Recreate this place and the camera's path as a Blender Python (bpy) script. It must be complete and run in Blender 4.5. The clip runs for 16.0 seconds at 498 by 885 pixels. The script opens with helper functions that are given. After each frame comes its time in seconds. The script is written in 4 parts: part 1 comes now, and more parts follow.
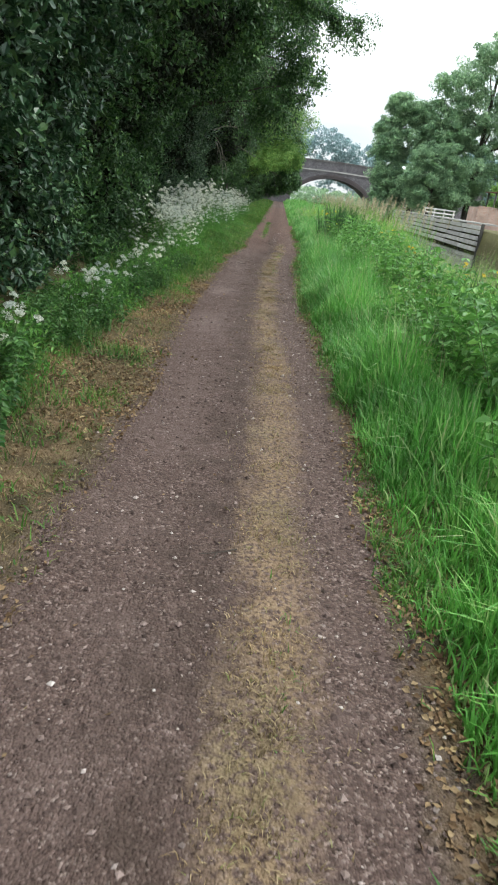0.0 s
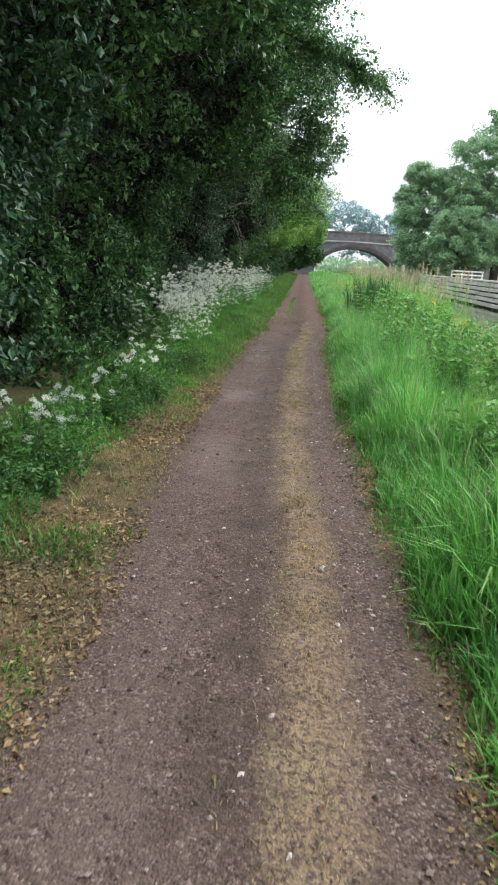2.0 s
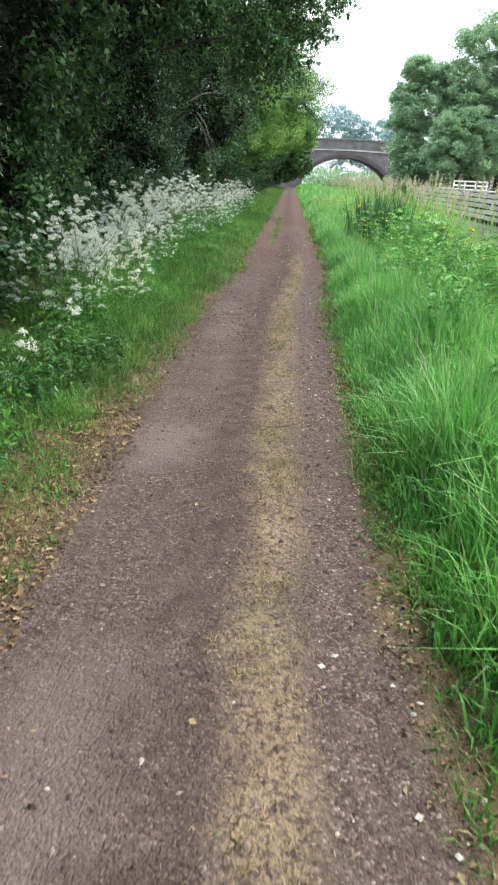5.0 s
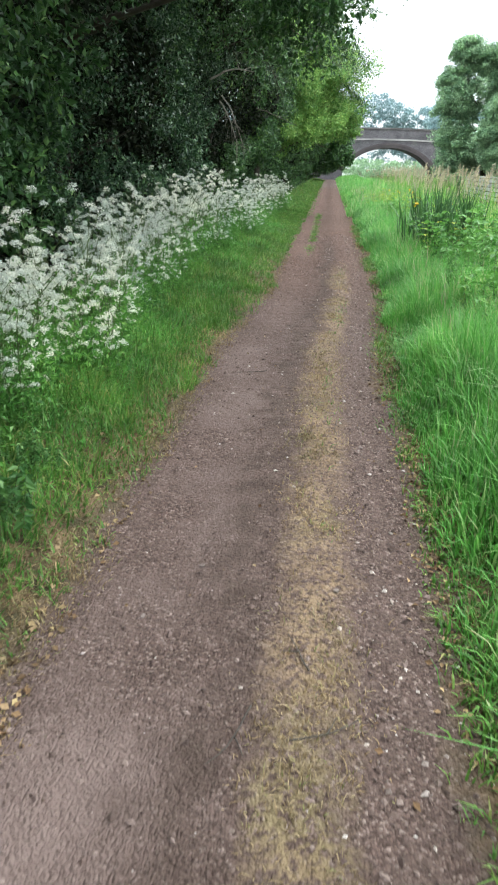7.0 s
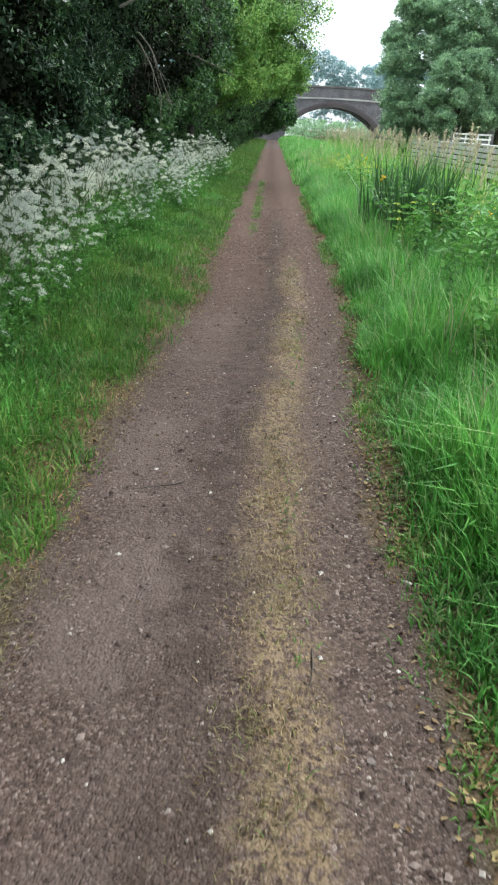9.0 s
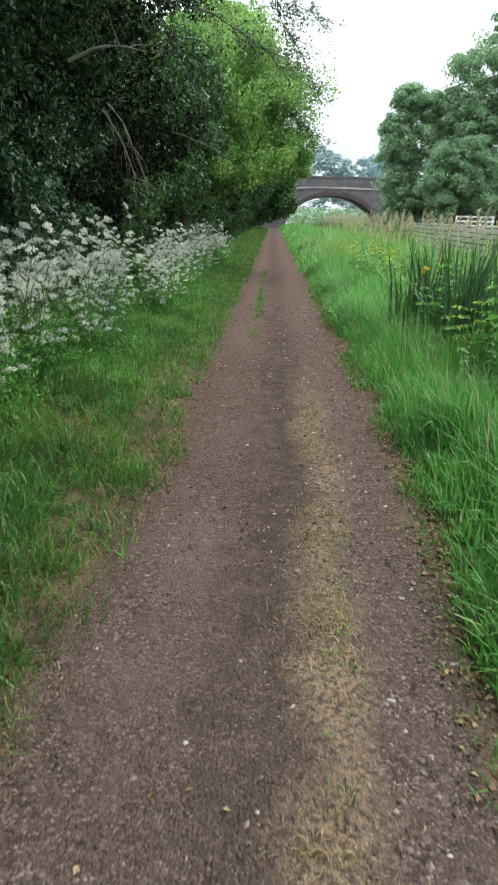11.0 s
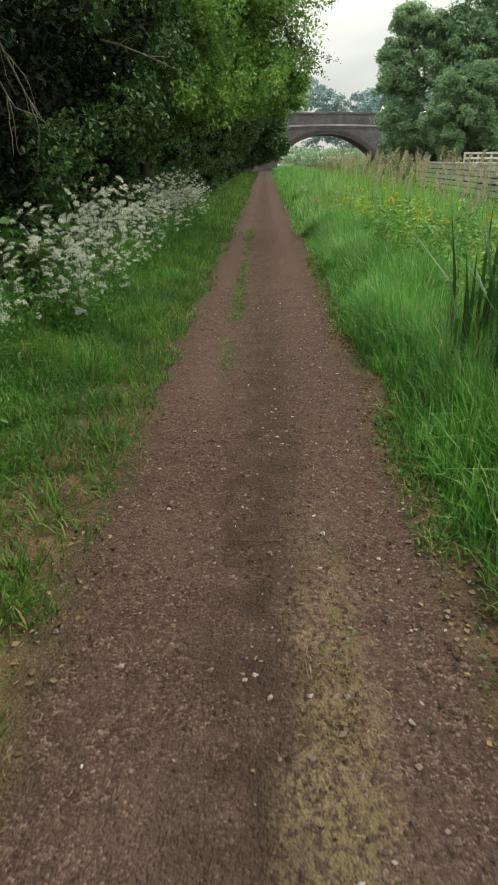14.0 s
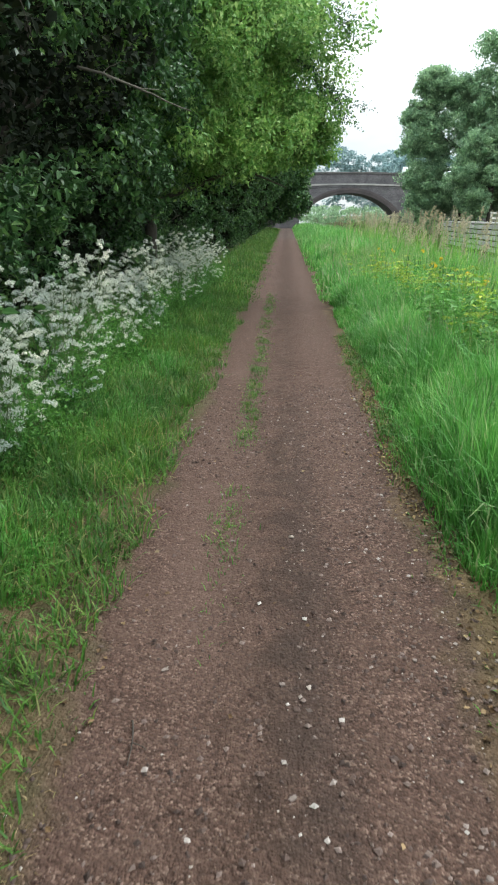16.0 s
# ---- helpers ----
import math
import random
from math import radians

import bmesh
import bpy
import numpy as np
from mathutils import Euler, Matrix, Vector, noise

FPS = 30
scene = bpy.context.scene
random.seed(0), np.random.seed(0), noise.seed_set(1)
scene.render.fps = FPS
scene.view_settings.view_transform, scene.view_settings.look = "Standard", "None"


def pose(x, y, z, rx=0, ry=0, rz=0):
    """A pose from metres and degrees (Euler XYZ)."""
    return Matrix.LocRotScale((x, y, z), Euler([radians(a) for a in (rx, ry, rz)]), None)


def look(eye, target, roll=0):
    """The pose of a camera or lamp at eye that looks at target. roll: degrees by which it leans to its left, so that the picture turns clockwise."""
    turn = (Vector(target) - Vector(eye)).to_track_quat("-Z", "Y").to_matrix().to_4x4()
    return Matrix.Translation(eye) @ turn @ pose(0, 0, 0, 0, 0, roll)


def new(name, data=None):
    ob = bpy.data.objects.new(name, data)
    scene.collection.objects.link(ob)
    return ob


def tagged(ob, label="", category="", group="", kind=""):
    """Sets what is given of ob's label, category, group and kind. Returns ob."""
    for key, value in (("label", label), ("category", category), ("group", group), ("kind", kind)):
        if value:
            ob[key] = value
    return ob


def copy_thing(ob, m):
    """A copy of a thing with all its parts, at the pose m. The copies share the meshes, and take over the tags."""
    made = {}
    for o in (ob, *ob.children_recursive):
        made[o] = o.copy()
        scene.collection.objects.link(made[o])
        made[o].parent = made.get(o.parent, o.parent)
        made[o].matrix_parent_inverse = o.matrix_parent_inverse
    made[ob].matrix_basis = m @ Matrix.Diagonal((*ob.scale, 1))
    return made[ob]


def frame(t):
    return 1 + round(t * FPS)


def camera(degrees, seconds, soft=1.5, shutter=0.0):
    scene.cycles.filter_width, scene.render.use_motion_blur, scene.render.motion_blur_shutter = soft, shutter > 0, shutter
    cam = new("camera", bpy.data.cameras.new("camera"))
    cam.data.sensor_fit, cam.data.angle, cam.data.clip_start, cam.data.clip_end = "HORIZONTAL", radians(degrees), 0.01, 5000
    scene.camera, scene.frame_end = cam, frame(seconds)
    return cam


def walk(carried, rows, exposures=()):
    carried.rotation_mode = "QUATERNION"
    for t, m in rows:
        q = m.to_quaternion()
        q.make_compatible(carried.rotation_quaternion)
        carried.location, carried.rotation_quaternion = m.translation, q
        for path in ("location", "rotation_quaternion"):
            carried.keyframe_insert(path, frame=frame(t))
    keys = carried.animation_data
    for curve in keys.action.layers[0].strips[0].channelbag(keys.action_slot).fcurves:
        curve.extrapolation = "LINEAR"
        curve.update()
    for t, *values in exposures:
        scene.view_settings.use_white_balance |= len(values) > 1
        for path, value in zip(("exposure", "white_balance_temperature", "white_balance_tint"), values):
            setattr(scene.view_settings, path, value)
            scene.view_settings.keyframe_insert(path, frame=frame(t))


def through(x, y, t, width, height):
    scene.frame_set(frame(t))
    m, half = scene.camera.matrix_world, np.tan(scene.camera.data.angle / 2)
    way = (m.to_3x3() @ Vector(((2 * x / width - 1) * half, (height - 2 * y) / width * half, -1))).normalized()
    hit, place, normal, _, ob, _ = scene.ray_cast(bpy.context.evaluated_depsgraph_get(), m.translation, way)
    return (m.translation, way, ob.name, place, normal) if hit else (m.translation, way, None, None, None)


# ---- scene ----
cam = camera(42.0, 16.0, soft=2.0, shutter=0.15)
PATH = [
    (0, (0.072, 0.252, 1.491), (0.079, 2.116, 0.765), 7.7),
    (0.5, (0.045, 0.8, 1.504), (0.063, 2.65, 0.744), 6.6),
    (1, (0.073, 1.371, 1.552), (0.04, 3.226, 0.806), 4.9),
    (1.5, (0.074, 1.917, 1.576), (0.04, 3.811, 0.935), 5.5),
    (2, (0.079, 2.542, 1.577), (-0.046, 4.464, 1.038), 3.6),
    (2.5, (0.041, 3.164, 1.585), (-0.058, 5.092, 1.063), 4.1),
    (3, (0.027, 3.845, 1.544), (-0.056, 5.737, 0.9), 3.5),
    (3.5, (0.057, 4.405, 1.575), (-0.045, 6.254, 0.821), 2.6),
    (3.7, (0.07, 4.648, 1.55), (0.0, 6.504, 0.809), 2.8),
    (5.8, (0.041, 7.664, 1.595), (-0.046, 9.478, 0.758), 3.1),
    (6, (0.011, 7.909, 1.583), (-0.07, 9.706, 0.709), 4.6),
    (6.5, (-0.018, 8.489, 1.608), (-0.125, 10.243, 0.653), 3.8),
    (7, (0.022, 9.144, 1.608), (-0.169, 10.973, 0.822), 1.7),
    (7.5, (-0.014, 9.758, 1.613), (-0.161, 11.609, 0.868), 2.7),
    (8, (-0.022, 10.372, 1.601), (-0.089, 12.228, 0.86), 3.0),
    (8.5, (-0.02, 11.009, 1.608), (-0.084, 12.82, 0.761), 2.9),
    (9, (-0.058, 11.628, 1.631), (-0.075, 13.426, 0.754), 3.0),
    (9.2, (-0.074, 11.872, 1.625), (-0.073, 13.7, 0.815), 3.2),
    (11.3, (-0.087, 14.939, 1.553), (-0.147, 16.841, 0.936), 1.1),
    (11.5, (-0.08, 15.19, 1.578), (-0.154, 17.106, 1.009), 1.4),
    (12, (-0.081, 15.799, 1.583), (-0.178, 17.747, 1.138), 2.7),
    (12.5, (-0.081, 16.389, 1.658), (-0.148, 18.319, 1.14), 1.6),
    (13, (-0.027, 16.956, 1.609), (-0.105, 18.875, 1.053), -0.2),
    (13.5, (0.023, 17.551, 1.634), (-0.066, 19.445, 0.998), -0.3),
    (14, (0.033, 18.184, 1.617), (-0.013, 20.015, 0.814), -0.4),
    (14.5, (0.035, 18.8, 1.651), (-0.09, 20.627, 0.849), -1.4),
    (15, (0.015, 19.362, 1.647), (-0.1, 21.206, 0.882), -1.0),
    (15.3, (0.024, 19.739, 1.622), (-0.072, 21.559, 0.799), -0.9),
    (15.5, (-0.003, 19.956, 1.635), (-0.099, 21.813, 0.898), -0.1),
    (16, (-0.004, 20.496, 1.653), (-0.104, 22.381, 0.991), 0.2),
]
SHIFT = [(0.0, 0.95, 6550, 7), (6.0, 1.5, 6450, 7), (7.5, 1.4, 6400, 6), (9.2, 1.15, 6350, 4), (11.5, 0.85, 6600, 7), (12.3, 0.52, 6900, 9), (13.0, 0.44, 7050, 8), (13.8, 0.42, 7650, 5), (14.5, 0.8, 7300, 4), (15.2, 0.88, 6700, 5), (16.0, 0.95, 6500, 4)]
walk(cam, [(t, look(eye, target, roll)) for t, eye, target, roll in PATH], SHIFT)

# ---- world and light: bright overcast ----
world = bpy.data.worlds.new("overcast_sky")
scene.world = world
world.use_nodes = True
wn, wl = world.node_tree.nodes, world.node_tree.links
wn.clear()
w_out = wn.new("ShaderNodeOutputWorld")
w_bg = wn.new("ShaderNodeBackground")
w_sky = wn.new("ShaderNodeTexSky")
w_sky.sky_type = "NISHITA"
w_sky.sun_disc = False
w_sky.sun_elevation = radians(52)
w_sky.sun_rotation = radians(60)
w_co = wn.new("ShaderNodeTexCoord")
w_map = wn.new("ShaderNodeMapping")
w_map.inputs["Scale"].default_value = (1.0, 1.0, 3.2)
w_noise = wn.new("ShaderNodeTexNoise")
w_noise.inputs["Scale"].default_value = 2.6
w_noise.inputs["Detail"].default_value = 5
w_ramp = wn.new("ShaderNodeValToRGB")
w_ramp.color_ramp.elements[0].position, w_ramp.color_ramp.elements[0].color = 0.36, (7.6, 8.3, 9.3, 1)
w_ramp.color_ramp.elements[1].position, w_ramp.color_ramp.elements[1].color = 0.66, (11.6, 11.9, 12.2, 1)
w_mix = wn.new("ShaderNodeMix")
w_mix.data_type = "RGBA"
w_mix.inputs["Factor"].default_value = 0.88
wl.new(w_co.outputs["Generated"], w_map.inputs["Vector"])
wl.new(w_map.outputs["Vector"], w_noise.inputs["Vector"])
wl.new(w_noise.outputs["Fac"], w_ramp.inputs["Fac"])
wl.new(w_sky.outputs["Color"], w_mix.inputs["A"])
wl.new(w_ramp.outputs["Color"], w_mix.inputs["B"])
w_sep = wn.new("ShaderNodeSeparateXYZ")
w_grad = wn.new("ShaderNodeMapRange")
w_grad.inputs["From Min"].default_value, w_grad.inputs["From Max"].default_value = 0.02, 0.9
w_grad.inputs["To Min"].default_value, w_grad.inputs["To Max"].default_value = 0.43, 1.76
w_mul = wn.new("ShaderNodeMix")
w_mul.data_type, w_mul.blend_type = "RGBA", "MULTIPLY"
w_mul.inputs["Factor"].default_value = 1.0
wl.new(w_co.outputs["Generated"], w_sep.inputs[0])
wl.new(w_sep.outputs["Z"], w_grad.inputs["Value"])
wl.new(w_mix.outputs["Result"], w_mul.inputs["A"])
wl.new(w_grad.outputs["Result"], w_mul.inputs["B"])
wl.new(w_mul.outputs["Result"], w_bg.inputs["Color"])
w_bg.inputs["Strength"].default_value = 0.12
wl.new(w_bg.outputs["Background"], w_out.inputs["Surface"])

sun_data = bpy.data.lights.new("sun", "SUN")
sun_data.energy, sun_data.angle, sun_data.color = 0.9, radians(25), (1.0, 0.97, 0.92)
sun = new("sun", sun_data)
sun.matrix_world = look((0, 0, 40), (0 - math.sin(radians(60)) * 26, 0 - math.cos(radians(60)) * 26, 0))


# ---- materials ----
def material(name, rough=0.8, spec=0.3):
    m = bpy.data.materials.new(name)
    m.use_nodes = True
    n, l = m.node_tree.nodes, m.node_tree.links
    b = n["Principled BSDF"]
    b.inputs["Roughness"].default_value = rough
    b.inputs["Specular IOR Level"].default_value = spec
    return m, n, l, b


def tex(n, l, kind, scale, vec, **more):
    node = n.new(kind)
    node.inputs["Scale"].default_value = scale
    for key, value in more.items():
        node.inputs[key].default_value = value
    if vec is not None:
        l.new(vec, node.inputs["Vector"])
    return node


def ramp(n, l, fac, stops):
    node = n.new("ShaderNodeValToRGB")
    e = node.color_ramp.elements
    while len(e) < len(stops):
        e.new(0.5)
    for item, (p, c) in zip(e, stops):
        item.position = p
        item.color = (*c, 1)
    l.new(fac, node.inputs["Fac"])
    return node.outputs["Color"]


def mixc(n, l, fac, a, b, mode="MIX"):
    node = n.new("ShaderNodeMix")
    node.data_type = "RGBA"
    node.blend_type = mode
    for value, key in ((fac, "Factor"), (a, "A"), (b, "B")):
        if isinstance(value, (int, float)):
            node.inputs[key].default_value = value
        elif isinstance(value, tuple):
            node.inputs[key].default_value = (*value, 1)
        else:
            l.new(value, node.inputs[key])
    return node.outputs["Result"]


def calc(n, l, op, a, b=0.0, c=None):
    node = n.new("ShaderNodeMath")
    node.operation = op
    for i, value in enumerate((a, b) if c is None else (a, b, c)):
        if isinstance(value, (int, float)):
            node.inputs[i].default_value = value
        else:
            l.new(value, node.inputs[i])
    return node.outputs[0]


def band(n, l, value, lo, hi, soft):
    """1 between lo and hi, falling to 0 over soft."""
    up = n.new("ShaderNodeMapRange")
    up.inputs["From Min"].default_value, up.inputs["From Max"].default_value = lo - soft, lo + soft
    l.new(value, up.inputs["Value"])
    down = n.new("ShaderNodeMapRange")
    down.inputs["From Min"].default_value, down.inputs["From Max"].default_value = hi + soft, hi - soft
    l.new(value, down.inputs["Value"])
    return calc(n, l, "MULTIPLY", up.outputs["Result"], down.outputs["Result"])


def leafy(name, stops, rough=0.5, through=0.3, grain=18.0, spec=0.35):
    """Leaf or blade: colour varies from piece to piece and over the plant, some light passes through."""
    m, n, l, b = material(name, rough, spec)
    geo = n.new("ShaderNodeNewGeometry")
    col = ramp(n, l, geo.outputs["Random Per Island"], stops)
    patch = tex(n, l, "ShaderNodeTexNoise", 1.3, geo.outputs["Position"], Detail=3.0)
    shade = ramp(n, l, patch.outputs["Fac"], [(0.3, (0.6, 0.66, 0.62)), (0.7, (1.3, 1.22, 1.08))])
    col = mixc(n, l, 1.0, col, shade, "MULTIPLY")
    vein = tex(n, l, "ShaderNodeTexNoise", grain * 8, geo.outputs["Position"], Detail=2.0)
    col = mixc(n, l, 0.35, col, ramp(n, l, vein.outputs["Fac"], [(0.3, (0.6, 0.6, 0.6)), (0.7, (1.3, 1.3, 1.3))]), "MULTIPLY")
    l.new(col, b.inputs["Base Color"])
    tr = n.new("ShaderNodeBsdfTranslucent")
    l.new(col, tr.inputs["Color"])
    mx = n.new("ShaderNodeMixShader")
    mx.inputs["Fac"].default_value = through
    l.new(b.outputs["BSDF"], mx.inputs[1])
    l.new(tr.outputs["BSDF"], mx.inputs[2])
    l.new(mx.outputs["Shader"], n["Material Output"].inputs["Surface"])
    return m


def plain(name, dark, light, scale, rough=0.8, bump=0.3, spec=0.3, detail=6.0):
    m, n, l, b = material(name, rough, spec)
    geo = n.new("ShaderNodeNewGeometry")
    info = n.new("ShaderNodeObjectInfo")
    a = tex(n, l, "ShaderNodeTexNoise", scale, geo.outputs["Position"], Detail=detail)
    c = tex(n, l, "ShaderNodeTexNoise", scale * 0.13, geo.outputs["Position"], Detail=3.0)
    col = ramp(n, l, a.outputs["Fac"], [(0.3, dark), (0.7, light)])
    col = mixc(n, l, 0.5, col, ramp(n, l, c.outputs["Fac"], [(0.3, dark), (0.7, light)]))
    tone = ramp(n, l, info.outputs["Random"], [(0.0, (0.82, 0.82, 0.82)), (1.0, (1.15, 1.15, 1.15))])
    col = mixc(n, l, 1.0, col, tone, "MULTIPLY")
    l.new(col, b.inputs["Base Color"])
    bp = n.new("ShaderNodeBump")
    bp.inputs["Strength"].default_value = bump
    bp.inputs["Distance"].default_value = 0.3 / scale
    l.new(a.outputs["Fac"], bp.inputs["Height"])
    l.new(bp.outputs["Normal"], b.inputs["Normal"])
    return m


DRIFT = [(4.0, 9.5, -0.17), (14.5, 18.8, 0.2)]


def drift(y):
    """How far the worn line has swung sideways by y."""
    y = np.asarray(y, float)
    out = 0.0
    for y0, y1, push in DRIFT:
        k = np.clip((y - y0) / (y1 - y0), 0, 1)
        out = out + push * k * k * (3 - 2 * k)
    return out


def ground_material():
    m, n, l, b = material("towpath_ground", 0.92, 0.2)
    geo = n.new("ShaderNodeNewGeometry")
    pos = geo.outputs["Position"]
    sep = n.new("ShaderNodeSeparateXYZ")
    l.new(pos, sep.inputs[0])
    x, y = sep.outputs["X"], sep.outputs["Y"]
    big = tex(n, l, "ShaderNodeTexNoise", 0.9, pos, Detail=4.0)
    mid = tex(n, l, "ShaderNodeTexNoise", 5.0, pos, Detail=5.0)
    fine = tex(n, l, "ShaderNodeTexNoise", 42.0, pos, Detail=6.0)
    grit = tex(n, l, "ShaderNodeTexVoronoi", 115.0, pos)
    stone = tex(n, l, "ShaderNodeTexVoronoi", 62.0, pos)
    wob = calc(n, l, "MULTIPLY_ADD", calc(n, l, "SUBTRACT", mid.outputs["Fac"], 0.5), 0.3, calc(n, l, "MULTIPLY", calc(n, l, "SUBTRACT", big.outputs["Fac"], 0.5), 0.3))
    # the worn line swings a little from side to side
    bends = []
    for y0, y1, push in DRIFT:
        ease = n.new("ShaderNodeMapRange")
        ease.interpolation_type = "SMOOTHSTEP"
        for key, value in (("From Min", y0), ("From Max", y1), ("To Min", 0.0), ("To Max", push)):
            ease.inputs[key].default_value = value
        l.new(y, ease.inputs["Value"])
        bends.append(ease.outputs["Result"])
    x = calc(n, l, "SUBTRACT", x, calc(n, l, "ADD", *bends))
    xw = calc(n, l, "ADD", x, wob)
    # crushed stone, each chip of its own tone
    chip = n.new("ShaderNodeSeparateColor")
    l.new(grit.outputs["Color"], chip.inputs[0])
    gravel = ramp(n, l, chip.outputs["Red"], [(0.0, (0.034, 0.022, 0.018)), (0.5, (0.088, 0.058, 0.048)), (0.85, (0.15, 0.103, 0.088)), (1.0, (0.33, 0.265, 0.23))])
    chip2 = n.new("ShaderNodeSeparateColor")
    l.new(stone.outputs["Color"], chip2.inputs[0])
    gravel = mixc(n, l, 0.4, gravel, ramp(n, l, chip2.outputs["Red"], [(0.0, (0.034, 0.022, 0.018)), (0.7, (0.095, 0.063, 0.052)), (1.0, (0.2, 0.148, 0.128))]))
    # fine earth packed between the chips
    packed = ramp(n, l, tex(n, l, "ShaderNodeTexNoise", 7.0, pos, Detail=5.0).outputs["Fac"], [(0.42, (0.0, 0.0, 0.0)), (0.66, (0.6, 0.6, 0.6))])
    gravel = mixc(n, l, packed, gravel, mixc(n, l, fine.outputs["Fac"], (0.058, 0.039, 0.032), (0.125, 0.088, 0.075)))
    # trodden dust, damp streak, red earth further on
    dust = band(n, l, xw, -0.62, -0.12, 0.16)
    bare = calc(n, l, "ADD", 0.45, calc(n, l, "MULTIPLY", band(n, l, y, 8.0, 15.0, 2.0), 0.9))
    dust = calc(n, l, "MULTIPLY", calc(n, l, "MULTIPLY", dust, bare), ramp(n, l, big.outputs["Fac"], [(0.4, (0, 0, 0)), (0.62, (0.75, 0.75, 0.75))]))
    gravel = mixc(n, l, dust, gravel, mixc(n, l, fine.outputs["Fac"], (0.115, 0.08, 0.069), (0.2, 0.15, 0.132)))
    damp = band(n, l, xw, -0.14, 0.08, 0.16)
    damp = calc(n, l, "MULTIPLY", damp, ramp(n, l, mid.outputs["Fac"], [(0.35, (0.1, 0.1, 0.1)), (0.65, (0.95, 0.95, 0.95))]))
    gravel = mixc(n, l, damp, gravel, (0.05, 0.034, 0.026))
    red = band(n, l, y, 18.5, 70.0, 2.5)
    gravel = mixc(n, l, red, gravel, mixc(n, l, 1.0, gravel, (1.0, 0.88, 0.8), "MULTIPLY"))
    streak = calc(n, l, "MULTIPLY", band(n, l, xw, 0.0, 0.17, 0.13), band(n, l, y, 16.5, 25.0, 1.8))
    streak = calc(n, l, "MULTIPLY", streak, ramp(n, l, mid.outputs["Fac"], [(0.3, (0.35, 0.35, 0.35)), (0.6, (0.9, 0.9, 0.9))]))
    gravel = mixc(n, l, streak, gravel, mixc(n, l, fine.outputs["Fac"], (0.03, 0.02, 0.016), (0.065, 0.046, 0.038)))
    # dry moss and grass strip
    strip = calc(n, l, "MULTIPLY", band(n, l, xw, 0.13, 0.37, 0.07), band(n, l, y, -60.0, 20.6, 0.9))
    fade = ramp(n, l, tex(n, l, "ShaderNodeTexNoise", 2.2, pos, Detail=3.0).outputs["Fac"], [(0.3, (0.45, 0.45, 0.45)), (0.5, (1, 1, 1))])
    strip = calc(n, l, "MULTIPLY", strip, fade)
    strip = calc(n, l, "MULTIPLY", strip, ramp(n, l, fine.outputs["Fac"], [(0.4, (0.05, 0.05, 0.05)), (0.56, (0.92, 0.92, 0.92))]))
    moss = mixc(n, l, mid.outputs["Fac"], (0.135, 0.088, 0.048), (0.33, 0.24, 0.155))
    moss = mixc(n, l, ramp(n, l, big.outputs["Fac"], [(0.5, (0, 0, 0)), (0.7, (0.6, 0.6, 0.6))]), moss, (0.12, 0.118, 0.05))
    col = mixc(n, l, strip, gravel, moss)
    # verges: litter and soil
    litter = mixc(n, l, ramp(n, l, mid.outputs["Fac"], [(0.35, (0, 0, 0)), (0.65, (1, 1, 1))]), (0.05, 0.042, 0.022), mixc(n, l, fine.outputs["Fac"], (0.09, 0.06, 0.03), (0.25, 0.175, 0.1)))
    soil = mixc(n, l, mid.outputs["Fac"], (0.05, 0.06, 0.02), (0.13, 0.11, 0.05))
    lit_y = band(n, l, y, -20.0, 24.0, 2.5)
    verge = mixc(n, l, calc(n, l, "MULTIPLY", lit_y, band(n, l, xw, -1.3, -0.75, 0.2)), soil, litter)
    edge = mixc(n, l, band(n, l, xw, 0.7, 0.95, 0.06), verge, litter)
    out = calc(n, l, "SUBTRACT", 1.0, band(n, l, xw, -0.8, 0.76, 0.09))
    col = mixc(n, l, out, col, edge)
    l.new(col, b.inputs["Base Color"])
    h = calc(n, l, "MULTIPLY_ADD", grit.outputs["Distance"], -0.9, calc(n, l, "MULTIPLY", stone.outputs["Distance"], -1.1))
    h = calc(n, l, "MULTIPLY_ADD", fine.outputs["Fac"], 0.8, h)
    bp = n.new("ShaderNodeBump")
    bp.inputs["Strength"].default_value = 0.8
    bp.inputs["Distance"].default_value = 0.009
    l.new(h, bp.inputs["Height"])
    l.new(bp.outputs["Normal"], b.inputs["Normal"])
    return m


